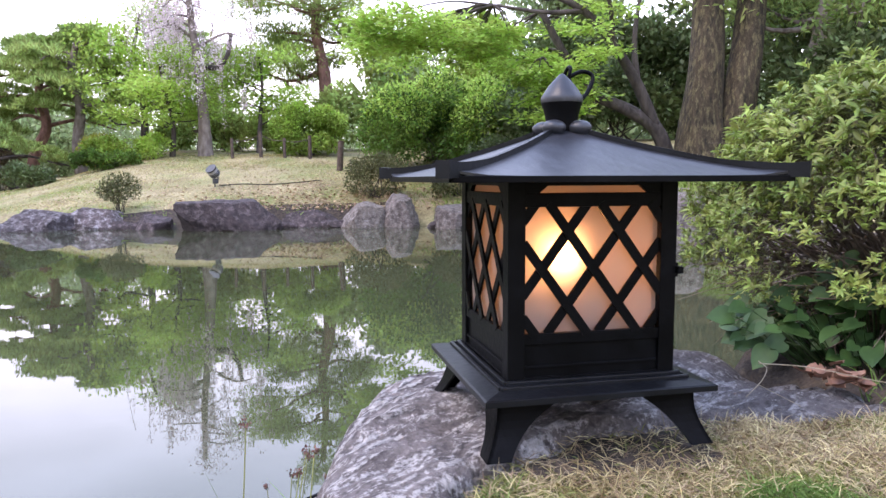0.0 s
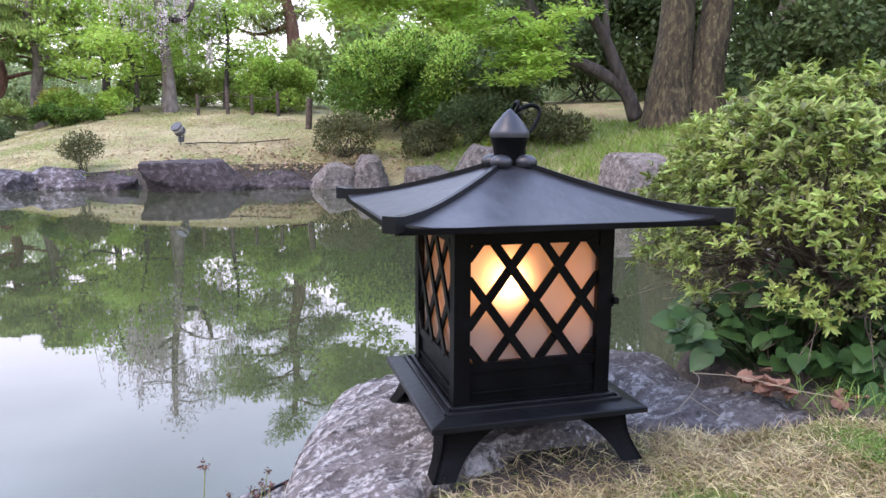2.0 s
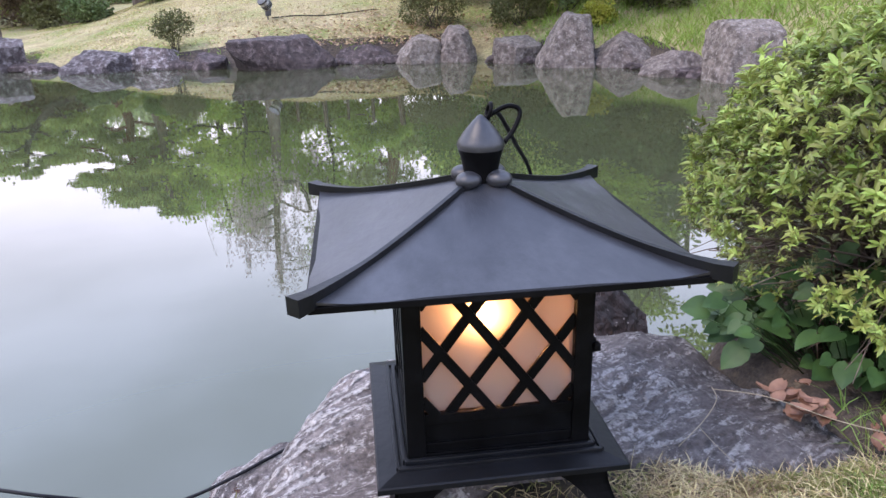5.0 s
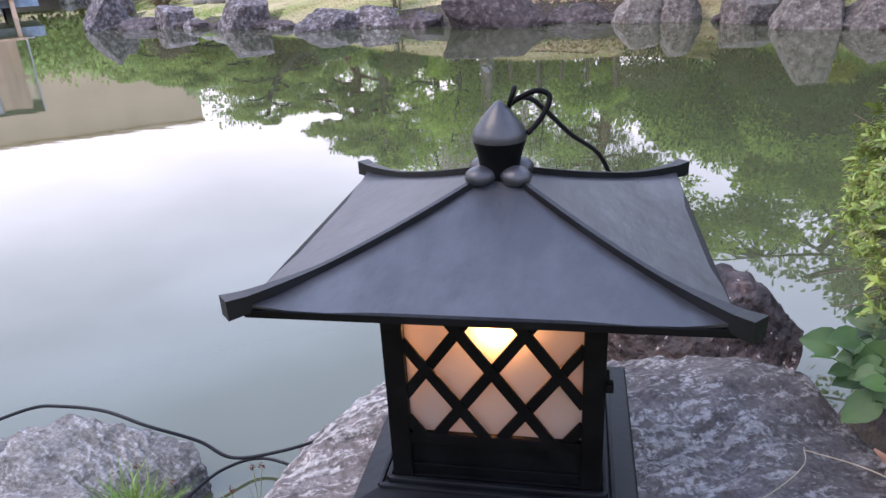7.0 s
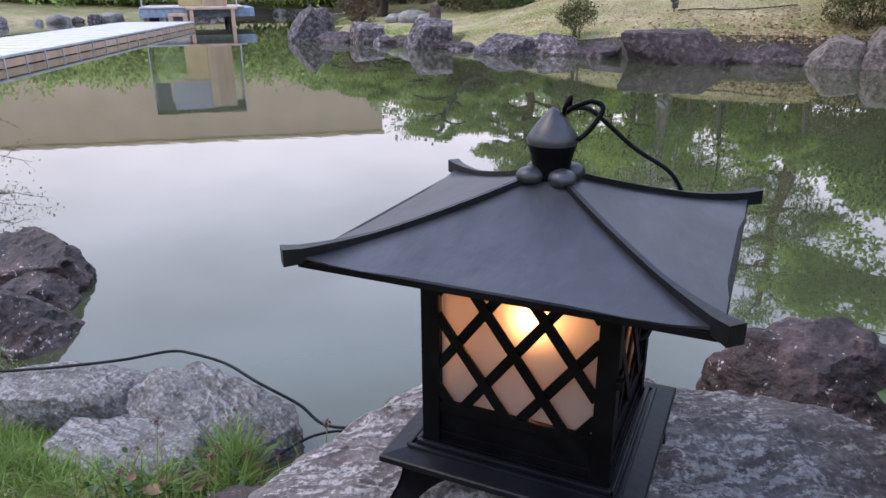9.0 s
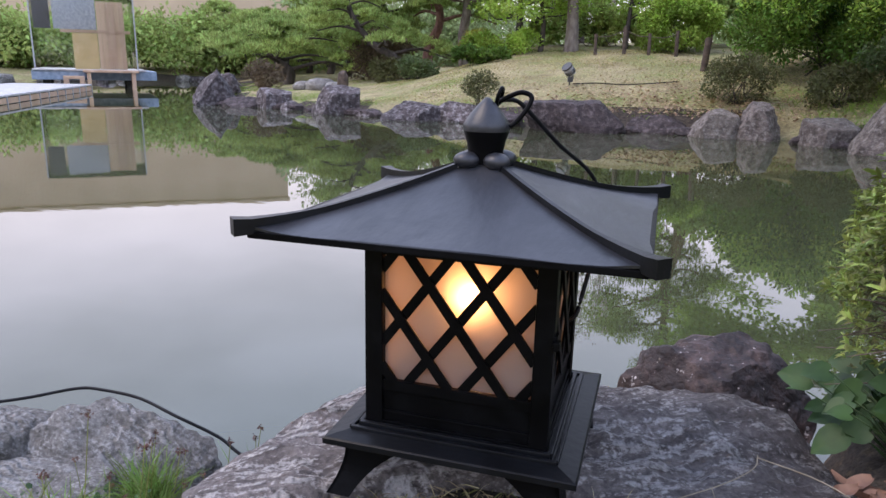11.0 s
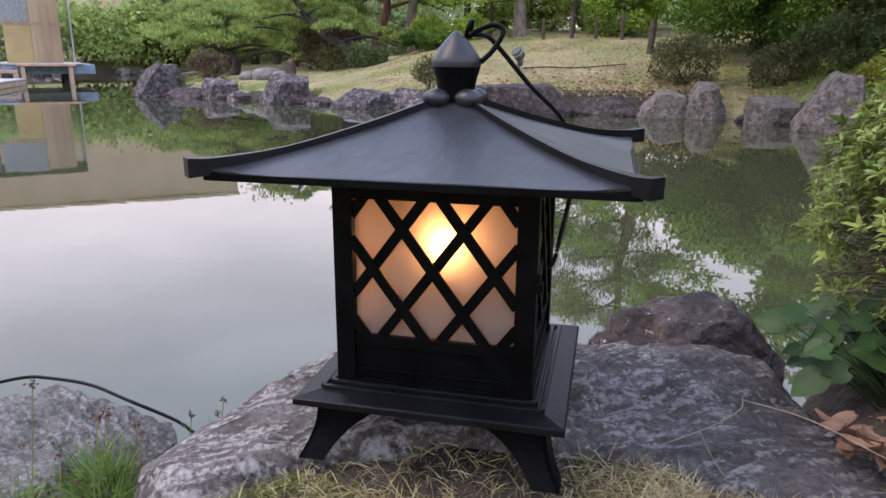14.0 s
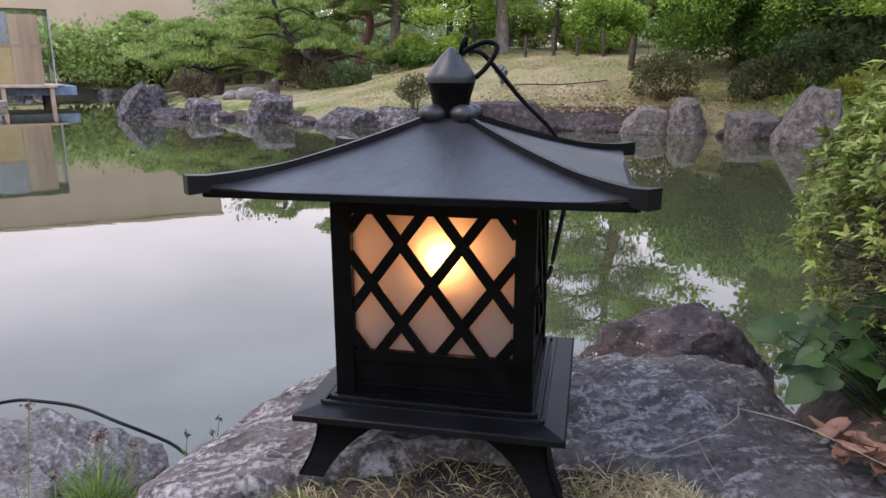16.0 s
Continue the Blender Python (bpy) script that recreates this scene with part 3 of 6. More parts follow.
def ease(v):
    v = np.clip(v, 0, 1)
    return v * v * (3 - 2 * v)


def ground_height(x, y):
    x, y = np.asarray(x, float), np.asarray(y, float)
    s = shore_distance(x, y)
    near = ease((4.5 - y) / 2.0) * ease((x + 16) / 4.0)
    zn = -0.02 - 0.46 * ease((-0.36 - x) / 0.36) * ease((y + 1.3) / 0.9) - 0.16 * ease((y + 0.17 + 0.3 * ease((-0.1 - x) / 0.3) - 0.09 * ease((x + 0.10) / 0.12) * ease((0.46 - x) / 0.12)) / 0.16) * ease((0.80 - x) / 0.15) * ease((x + 0.75) / 0.2) + 0.02 * np.sin(x * 5.1 + 1) * np.sin(y * 4.3) - 0.10 * ease((y + 0.02) / 0.2) * ease((-0.55 - x) / 0.2) * ease((x + 2.6) / 0.4)
    slope = 0.075 + 0.175 * ease((x + 10) / 6.0) + 0.11 * ease((x - 3.5) / 3.0)
    zf = -0.42 + 2.4 * np.tanh(slope * np.maximum(s, 0) / 2.4) + 0.05 * np.sin(x * 0.9) * np.sin(y * 0.7 + 1)
    z = near * zn + (1 - near) * zf
    edge = W - 0.12 + np.maximum(s, 0) * (2.2 + 2.6 * near)
    return np.where(s > 0, np.minimum(z, edge), W - 0.12 - np.minimum(0.7, 0.6 * -s))


def gz(x, y):
    return float(ground_height(np.array([x]), np.array([y]))[0])


def spaced(fine, lo, hi, far):
    """Grid lines: even between lo and hi, then wider and wider out to far."""
    mid = list(np.arange(lo, hi + 1e-6, fine))
    out, step, a = [], fine, hi
    while a < far:
        step *= 1.12
        a += step
        out.append(a)
    left, step, a = [], fine, lo
    while a > -far:
        step *= 1.12
        a -= step
        left.append(a)
    return np.array(left[::-1] + mid + out)


gx, gy = spaced(0.05, -2.6, 1.8, 900), spaced(0.05, -1.2, 1.2, 900)
XX, YY = np.meshgrid(gx, gy)
ZZ = ground_height(XX, YY)
gv = np.stack([XX, YY, ZZ], -1).reshape(-1, 3)
cols, rows_n = len(gx), len(gy)
ii = (np.arange(rows_n - 1)[:, None] * cols + np.arange(cols - 1)[None]).reshape(-1)
gf = np.stack([ii, ii + 1, ii + cols + 1, ii + cols], -1)
ground = part("ground", mesh_of("ground", gv, gf.tolist(), True), M_GROUND)
ground.data.materials.append(M_SOIL)
mid = gv[gf].mean(axis=1)
bare = (shore_distance(mid[:, 0], mid[:, 1]) < 0.20 + 0.10 * np.sin(mid[:, 0] * 7) + 0.06 * np.sin(mid[:, 0] * 17 + 2)) & (mid[:, 1] < 6.0)
bare |= (shore_distance(mid[:, 0], mid[:, 1]) < 0.45) & (mid[:, 1] > 6.0)
wobble = 0.10 * np.sin(mid[:, 0] * 9 + 1) + 0.08 * np.sin(mid[:, 1] * 13 + mid[:, 0] * 5)
bare |= np.hypot((mid[:, 0] - 0.42) / 0.95, (mid[:, 1] + 0.18) / 0.42) + wobble < 1
bare |= (np.hypot((mid[:, 0] - 1.25) / 0.75, (mid[:, 1] - 0.4) / 0.52) < 1) | (np.hypot((mid[:, 0] + 0.78) / 0.45, (mid[:, 1] - 0.10) / 0.42) + wobble < 1)
ground.data.polygons.foreach_set("material_index", bare.astype(np.int32))
tagged(ground, "sloping lawn of dry and green grass round the pond", "ground", kind="structure")

water = part("water", mesh_of("water", [(-60, -1, W), (12, -1, W), (12, 60, W), (-60, 60, W)], [(0, 1, 2, 3)]), M_WATER)
tagged(water, "still murky green pond reflecting trees and sky", "water", kind="structure")


# ---- the lantern ----
def roof_z(u):
    """Height of the roof sheet at u: 0 at the top, 1 at the eaves; slightly hollow."""
    return 0.556 - 0.092 * (u ** 0.94) + 0.006 * math.sin(math.pi * u) * -1


def build_lantern():
    lan = thing("garden_lantern", "black iron garden lantern with hipped roof and lit frosted panes", "lantern")
    # feet: angle irons with a curved inner edge, splayed outwards
    for sx in (-1, 1):
        for sy in (-1, 1):
            verts, faces, rows = [], [], 9
            for face_dir in (0, 1):
                base = len(verts)
                for i in range(rows):
                    t = i / (rows - 1)
                    z = 0.0925 - 0.0985 * t
                    outer = 0.184 + 0.025 * t ** 1.4 - 0.006 * math.sin(math.pi * t)
                    inner = outer - (0.043 + 0.082 * (1 - t) ** 2.4)
                    for edge in (outer, inner):
                        for depth in (outer, outer - 0.006):
                            a, b = (edge, depth) if face_dir == 0 else (depth, edge)
                            verts.append((sx * a, sy * b, z))
                for i in range(rows - 1):
                    o, q = base + i * 4, base + i * 4 + 4
                    faces += [(o, o + 2, q + 2, q), (o + 1, q + 1, q + 3, o + 3), (o, q, q + 1, o + 1), (o + 2, o + 3, q + 3, q + 2)]
                faces += [(base, base + 1, base + 3, base + 2), tuple(base + (rows - 1) * 4 + k for k in (0, 2, 3, 1))]
            bm = bmesh.new()
            bv = [bm.verts.new(v) for v in verts]
            for f in faces:
                bm.faces.new([bv[i] for i in f])
            part("leg", bm, M_METAL, lan)
    # foot plate, sloping a little up to the body
    bm = bmesh.new()
    rings = [(0.196, 0.0895), (0.212, 0.0895), (0.212, 0.099), (0.209, 0.101), (0.178, 0.106), (0.140, 0.110)]
    loops = [[bm.verts.new((sx * r, sy * r, z)) for sx, sy in ((-1, -1), (1, -1), (1, 1), (-1, 1))] for r, z in rings]
    for a, b in zip(loops, loops[1:]):
        for k in range(4):
            bm.faces.new((a[k], a[(k + 1) % 4], b[(k + 1) % 4], b[k]))
    bm.faces.new(loops[0]), bm.faces.new(loops[-1])
    plate = part("base_plate", bm, M_BAR, lan)
    for k in range(4):
        m = Matrix.Rotation(k * math.pi / 2, 4, "Z")
        for r, z, h in ((0.175, 0.107, 0.005), (0.163, 0.108, 0.009)):
            bm = box(-r, r, -r - 0.004, -r + 0.004, z - 0.004, z + h, 0.0018)
            bmesh.ops.transform(bm, matrix=m, verts=bm.verts)
            part("moulding", bm, M_BAR, plate)
        # body side: rails, stiles, sunk foot panel
        for nm, dims in (("top_rail", (-0.127, 0.127, -0.1545, -0.144, 0.413, 0.437)), ("bottom_rail", (-0.127, 0.127, -0.1545, -0.144, 0.176, 0.195)),
                         ("foot_panel", (-0.127, 0.127, -0.150, -0.142, 0.112, 0.176)), ("foot_rib", (-0.125, 0.125, -0.1545, -0.150, 0.134, 0.139)),
                         ("foot_rail", (-0.127, 0.127, -0.1555, -0.144, 0.109, 0.119))):
            bm = box(*dims, 0.0012)
            bmesh.ops.transform(bm, matrix=m, verts=bm.verts)
            part(nm, bm, M_METAL, lan)
        # lintel with a shallow arched slot under the eaves
        bm = bmesh.new()
        f = bm.faces.new([bm.verts.new((x, -0.153, z)) for x, z in ((-0.127, 0.449), (0.127, 0.449), (0.127, 0.466), (-0.127, 0.466))])
        g = bmesh.ops.extrude_face_region(bm, geom=[f])
        bmesh.ops.translate(bm, vec=(0, 0.008, 0), verts=[v for v in g["geom"] if isinstance(v, bmesh.types.BMVert)])
        bmesh.ops.transform(bm, matrix=m, verts=bm.verts)
        part("lintel", bm, M_METAL, lan)
        for side in (-1, 1):
            bm = bmesh.new()
            f = bm.faces.new([bm.verts.new((side * x, -0.153, z)) for x, z in ((0.127, 0.437), (0.100, 0.437), (0.086, 0.449), (0.127, 0.449))])
            g = bmesh.ops.extrude_face_region(bm, geom=[f])
            bmesh.ops.translate(bm, vec=(0, 0.008, 0), verts=[v for v in g["geom"] if isinstance(v, bmesh.types.BMVert)])
            bmesh.ops.transform(bm, matrix=m, verts=bm.verts)
            part("lintel_end", bm, M_METAL, lan)
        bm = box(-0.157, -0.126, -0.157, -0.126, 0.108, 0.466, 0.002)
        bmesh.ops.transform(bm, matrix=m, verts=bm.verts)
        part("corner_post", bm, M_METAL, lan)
        # diamond lattice: crossed flat bars cut to the opening
        cx, cz, hx, hz, dx, dz, half = 0.0, 0.3055, 0.126, 0.1085, 0.0475, 0.064, 0.0082
        for slope in (-1, 1):
            for k in range(-3, 4):
                x0 = k * 2 * dx
                u = Vector((dx, slope * dz)).normalized()
                lo, hi = -9.0, 9.0
                for o, d, h in ((x0, u.x, hx), (0.0, u.y, hz)):
                    a, b = sorted(((-h - o) / d, (h - o) / d))
                    lo, hi = max(lo, a), min(hi, b)
                if hi - lo < 0.012:
                    continue
                w = Vector((-u.y, u.x)) * half
                lo, hi = lo - 0.006, hi + 0.006
                y0 = -0.1515 + 0.0022 * slope
                quad = [Vector((x0, 0)) + u * lo - w, Vector((x0, 0)) + u * hi - w, Vector((x0, 0)) + u * hi + w, Vector((x0, 0)) + u * lo + w]
                bm = bmesh.new()
                f = bm.faces.new([bm.verts.new((cx + q.x, y0 - 0.0022, cz + q.y)) for q in quad])
                g = bmesh.ops.extrude_face_region(bm, geom=[f])
                bmesh.ops.translate(bm, vec=(0, 0.0044, 0), verts=[v for v in g["geom"] if isinstance(v, bmesh.types.BMVert)])
                bmesh.ops.transform(bm, matrix=m, verts=bm.verts)
                part("lattice_bar", bm, M_METAL, lan)
        bm = box(-0.126, 0.126, -0.1425, -0.1405, 0.178, 0.460)
        bmesh.ops.transform(bm, matrix=m, verts=bm.verts)
        ob = part("pane", bm, M_PANE, lan, "frosted pane glowing warm from the bulb")
    # latch and hinges on one corner
    part("latch", merge(box(0.156, 0.167, -0.166, -0.150, 0.292, 0.305, 0.002), box(0.156, 0.162, -0.156, -0.134, 0.286, 0.311, 0.0015)), M_METAL, lan)
    part("floor_sheet", box(-0.14, 0.14, -0.14, 0.14, 0.112, 0.116), M_METAL, lan)
    # roof sheets
    bm, N = bmesh.new(), 10
    for k in range(4):
        m = Matrix.Rotation(k * math.pi / 2, 4, "Z")
        grid = []
        for i in range(N + 1):
            u = i / N
            r = 0.012 + 0.276 * u
            grid.append([bm.verts.new(m @ Vector((r * s, -r, roof_z(u) + 0.010 * (abs(s) ** 6) * u ** 8))) for s in (-1, -0.8, -0.4, 0, 0.4, 0.8, 1)])
        for a, b in zip(grid, grid[1:]):
            for j in range(6):
                bm.faces.new((a[j], a[j + 1], b[j + 1], b[j])).smooth = True
    bmesh.ops.remove_doubles(bm, verts=bm.verts, dist=0.0015)
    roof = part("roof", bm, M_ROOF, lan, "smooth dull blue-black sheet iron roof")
    md = roof.modifiers.new("thick", "SOLIDIFY")
    md.thickness, md.offset = 0.004, -1
    roof.modifiers.new("crisp_edge", "EDGE_SPLIT").split_angle = radians(35)
    for k in range(4):
        m = Matrix.Rotation(k * math.pi / 2, 4, "Z")
        bm = box(-0.286, 0.286, -0.290, -0.281, 0.4555, 0.4655, 0.001)
        bmesh.ops.transform(bm, matrix=m, verts=bm.verts)
        part("eaves_strip", bm, M_METAL, roof)
        # ridge bar, thicker and turned up at its end
        bm, loops = bmesh.new(), []
        for i in range(15):
            u = 0.10 + 0.955 * i / 14
            r = 0.012 + 0.276 * u
            tip = max(0.0, (u - 0.68) / 0.37)
            z = roof_z(min(u, 1)) + 0.004 + 0.0105 * tip ** 1.8 + (0 if u <= 1 else (1 - u) * 0.02)
            wd, ht = 0.0042 + 0.0078 * tip ** 1.6, 0.0046 + 0.0054 * tip
            c, d = Vector((-r, -r, z)), Vector((0.7071, -0.7071, 0))
            loops.append([bm.verts.new(m @ (c + d * (sx * wd) + Vector((0, 0, sz)))) for sx, sz in ((-1, -ht - 0.006 * tip), (1, -ht - 0.006 * tip), (1, ht), (-1, ht))])
        for a, b in zip(loops, loops[1:]):
            for j in range(4):
                bm.faces.new((a[j], a[(j + 1) % 4], b[(j + 1) % 4], b[j]))
        bm.faces.new(loops[0]), bm.faces.new(loops[-1][::-1])
        bmesh.ops.bevel(bm, geom=[e for e in bm.edges if len(e.link_faces) == 2 and e.calc_face_angle(0) > 0.9], offset=0.0012, segments=1, affect="EDGES")
        part("ridge_bar", bm, M_BAR, roof)
    # finial
    prof = [(0.0, 0.660), (0.005, 0.658), (0.015, 0.648), (0.028, 0.633), (0.0385, 0.617), (0.0405, 0.611), (0.0390, 0.604), (0.033, 0.585), (0.0295, 0.566), (0.029, 0.550)]
    bm, sides = bmesh.new(), 28
    prof, urn_prof = prof[:7], prof[6:]
    loops = [[bm.verts.new((max(r, 0.0004) * math.cos(2 * math.pi * k / sides), max(r, 0.0004) * math.sin(2 * math.pi * k / sides), z)) for k in range(sides)] for r, z in prof]
    for a, b in zip(loops, loops[1:]):
        for k in range(sides):
            bm.faces.new((a[k], b[k], b[(k + 1) % sides], a[(k + 1) % sides])).smooth = True
    bm.faces.new(loops[0])
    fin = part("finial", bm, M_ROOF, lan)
    # finial below the rim in blacker iron: its shade put into the colour
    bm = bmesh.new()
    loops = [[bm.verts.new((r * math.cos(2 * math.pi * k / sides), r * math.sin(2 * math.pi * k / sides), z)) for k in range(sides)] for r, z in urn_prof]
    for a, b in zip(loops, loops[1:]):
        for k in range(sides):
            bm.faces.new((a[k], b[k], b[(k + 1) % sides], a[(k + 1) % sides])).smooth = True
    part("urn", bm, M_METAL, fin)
    for k in range(8):
        if k % 2 == 0:
            g = math.pi / 4 + k * math.pi / 4
            bm = bmesh.new()
            bmesh.ops.create_uvsphere(bm, u_segments=18, v_segments=10, radius=1)
            mm = Matrix.Translation((0.036 * math.cos(g), 0.036 * math.sin(g), 0.556)) @ Matrix.Rotation(g, 4, "Z") @ Matrix.Diagonal((0.024, 0.022, 0.015, 1))
            bmesh.ops.transform(bm, matrix=mm, verts=bm.verts)
            for f in bm.faces:
                f.smooth = True
            part("knob", bm, M_ROOF, fin)
    ring = [(0.017 + 0.004 * math.sin(g), 0.016 + 0.013 * math.cos(g), 0.661 + 0.014 * math.sin(g)) for g in np.linspace(0, 2 * math.pi, 20)]
    part("ring", tubes_mesh("ring", [(ring, 0.0036, 8)]), M_METAL, fin)
    bail = smooth_line([(0.040, -0.002, 0.612), (0.056, 0.006, 0.628), (0.070, 0.016, 0.652), (0.068, 0.022, 0.664), (0.050, 0.024, 0.668), (0.026, 0.022, 0.658), (0.014, 0.020, 0.650)], 6)
    part("bail", tubes_mesh("bail", [(bail, 0.0042, 10)]), M_METAL, fin)
    part("bulb_holder", box(-0.024, 0.008, -0.046, -0.014, 0.116, 0.262, 0.004), M_LAMPDARK, lan)
    return lan


build_lantern()

cord = smooth_line([(0.018, 0.030, 0.655), (0.040, 0.055, 0.652), (0.062, 0.095, 0.625), (0.100, 0.170, 0.570), (0.150, 0.285, 0.505), (0.180, 0.320, 0.440), (0.190, 0.240, 0.425), (0.184, 0.165, 0.38), (0.172, 0.110, 0.31), (0.163, 0.092, 0.265), (0.150, 0.088, 0.252)], 8)
tagged(part("power_cord", tubes_mesh("power_cord", [(cord, 0.0042, 8)]), M_CORD), "black rubber power cord hanging down from the lantern's finial", "cable")
cord2 = smooth_line([(-0.20, 0.98, -0.52), (-0.37, 0.87, -0.498), (-0.54, 0.745, -0.497), (-0.63, 0.69, -0.508), (-0.76, 0.63, -0.525), (-0.90, 0.59, -0.53), (-1.01, 0.60, -0.485), (-1.15, 0.57, -0.418), (-1.31, 0.60, -0.398), (-1.46, 0.60, -0.392), (-1.55, 0.58, -0.392), (-1.66, 0.47, -0.395), (-1.80, 0.37, -0.40), (-1.92, 0.31, -0.41), (-2.1, 0.22, -0.41), (-2.6, 0.10, -0.40), (-3.6, -0.1, -0.36)], 8)
tagged(part("power_cord", tubes_mesh("power_cord", [(cord2, 0.0055, 8)]), M_CORD), "thick black cable laid over the pale shore rock", "cable")
cord3 = smooth_line([(-0.60, 0.60, -0.60), (-0.84, 0.69, -0.61), (-0.95, 0.62, -0.60), (-1.0, 0.50, -0.60), (-1.02, 0.36, -0.60)], 8)
tagged(part("power_cord", tubes_mesh("power_cord", [(cord3, 0.005, 8)]), M_CORD), "second black cable low above the water between the rocks", "cable")

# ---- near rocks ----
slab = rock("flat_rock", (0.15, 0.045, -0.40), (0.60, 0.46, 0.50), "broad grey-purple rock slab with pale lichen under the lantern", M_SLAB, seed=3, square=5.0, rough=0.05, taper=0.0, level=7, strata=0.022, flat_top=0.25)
for v in slab.data.vertices:      # narrower towards the pond
    k = 1 - 0.42 * v.co.y
    v.co.x = (v.co.x + 0.02) * k - 0.02
tops = sorted(v.co.z for v in slab.data.vertices if abs(v.co.x) < 0.35 and abs(v.co.y) < 0.3 and v.co.z > 0)
lift = 0.398 - tops[len(tops) // 2]
for v in slab.data.vertices:      # lies level under the lantern, dips under the turf in front
    if v.co.z > 0:
        wx, wy = v.co.x + 0.15, v.co.y + 0.045
        v.co.z += lift
        v.co.z -= 0.16 * float(ease((-0.12 - 0.30 * float(ease((-0.14 - wx) / 0.34)) + 0.08 * float(ease((wx + 0.10) / 0.12) * ease((0.46 - wx) / 0.12)) - wy) / 0.10))
        a_, b_ = wx * 0.88 + wy * 0.47, wy * 0.88 - wx * 0.47      # along and across the bedding
        v.co.z += 0.020 * noise.noise(Vector((a_ * 3.0, b_ * 5.0, 2.0))) - 0.021 * abs(noise.noise(Vector((a_ * 3.0, b_ * 13.0, 5.0)))) - 0.012 * abs(noise.noise(Vector((a_ * 16.0, b_ * 28.0, 7.0)))) + 0.004 * noise.noise(Vector((wx * 45.0, wy * 45.0, 3.0)))
        v.co.z -= 0.05 * float(ease((wx - 0.42) / 0.3)) * float(ease((wy - 0.02) / 0.12)) * (0.4 + noise.noise(Vector((wx * 4, wy * 4, 0))))
rock("dark_rock", (0.56, 1.20, -0.50), (0.32, 0.24, 0.335), "rounded dark brown rock with pale lichen specks in the water", M_DARKROCK, seed=8, square=2.6, rough=0.14, level=6, chip=0.12)
rock("pale_rock", (-1.36, 0.50, -0.68), (0.37, 0.22, 0.265), "domed grey weathered shore rock under the cable", M_PALE, seed=5, square=4.0, rough=0.10, level=6, turn=4, taper=0.12, chip=0.14)
rock("pale_rock", (-1.38, 0.18, -0.655), (0.34, 0.19, 0.19), "low flat pale grey rock in the grass", M_PALE, seed=6, square=5.5, rough=0.08, level=6, turn=14, chip=0.12, flat_top=0.55, lean=(0, 0.12))
rock("pale_rock", (-1.80, 0.34, -0.60), (0.30, 0.13, 0.205), "long flat pale grey rock beside the domed one", M_PALE, seed=7, square=4.5, rough=0.12, level=6, turn=12, chip=0.08, flat_top=0.3)
rock("dark_rock", (-3.36, 1.22, -0.66), (0.46, 0.32, 0.315), "tall dark jagged rock at the pond's edge", M_DARKROCK, seed=11, square=5.0, rough=0.2, level=6, chip=0.22)
rock("dark_rock", (-2.95, 1.00, -0.68), (0.26, 0.20, 0.17), "small mossy dark stone between the larger ones", M_DARKROCK, seed=13, square=3.0, rough=0.16, level=5, chip=0.12)
rock("dark_rock", (-2.74, 0.74, -0.68), (0.40, 0.26, 0.25), "lower dark grey rock at the pond's edge", M_DARKROCK, seed=12, square=3.4, rough=0.16, level=6, chip=0.14)
rock("small_rock", (-0.47, 0.755, -0.615), (0.27, 0.13, 0.112), "low wet grey stone at the slab's foot under the cable", M_SLAB, seed=16, square=3.2, rough=0.16, level=5, turn=32, chip=0.08)
rock("small_rock", (-0.62, 0.30, -0.68), (0.20, 0.12, 0.13), "small wet stone at the waterline", M_SLAB, seed=14, square=2.6, rough=0.15, level=4)
rock("small_rock", (-0.82, 0.12, -0.58), (0.16, 0.11, 0.14), "small brown stone under the grass tufts", M_DARKROCK, seed=15, square=2.6, rough=0.15, level=4)
for i, (x, y, r) in enumerate(((-0.08, 0.02, 0.035), (0.0, 0.05, 0.04), (0.09, 0.03, 0.038), (0.15, 0.06, 0.045))):
    rock("pebble", (x, y, 0.012 + r * 0.35), (r, r * 0.8, r * 0.7), "rounded grey pebble under the lantern", M_SLAB, seed=20 + i, square=2.2, rough=0.1, level=3, group="pebbles under the lantern")

# ---- near lawn ----
rng = np.random.default_rng(5)


def slab_edge(x):
    """Where the grass begins in front of the slab."""
    return -0.14 - 0.03 * np.sin(x * 9) - 0.03 * np.sin(x * 23 + 1) - 0.30 * ease((-0.12 - x) / 0.36) * 0.9 + 0.085 * ease((x + 0.12) / 0.14) * ease((0.50 - x) / 0.16) - 0.02 * ease((x - 0.45) / 0.3)


def blades(name, x, y, z, length, width, lean, mat, label, parent=None, category="grass"):
    k = len(x)
    along = directions(rng, k) * lean
    along[:, 2] = 1 - lean * rng.random(k)
    facing = directions(rng, k)
    size = length * (0.5 + rng.random(k))
    me = leaves_mesh(name, np.stack([x, y, z], -1), along, facing, size, width, "blade", droop=0.35)
    return tagged(part(name, me, mat, parent), label, category, kind="stuff")


n0 = 98000
x, y = rng.normal(0.45, 0.62, n0), np.minimum(rng.normal(-0.28, 0.22, n0), 0.05)
ok = (y < slab_edge(x) + rng.normal(0, 0.025, n0))
x, y = x[ok], y[ok]
under_lantern = (np.abs(x) < 0.23) & (y > -0.24)       # few blades on dark soil; bare ground that also deepens the lantern's shade
ok = ~under_lantern | (rng.random(len(x)) < 0.16)
x, y = x[ok], y[ok]
patch = np.array([noise.noise((a * 4, b * 4, 0.3)) for a, b in zip(x, y)]) * 0.5
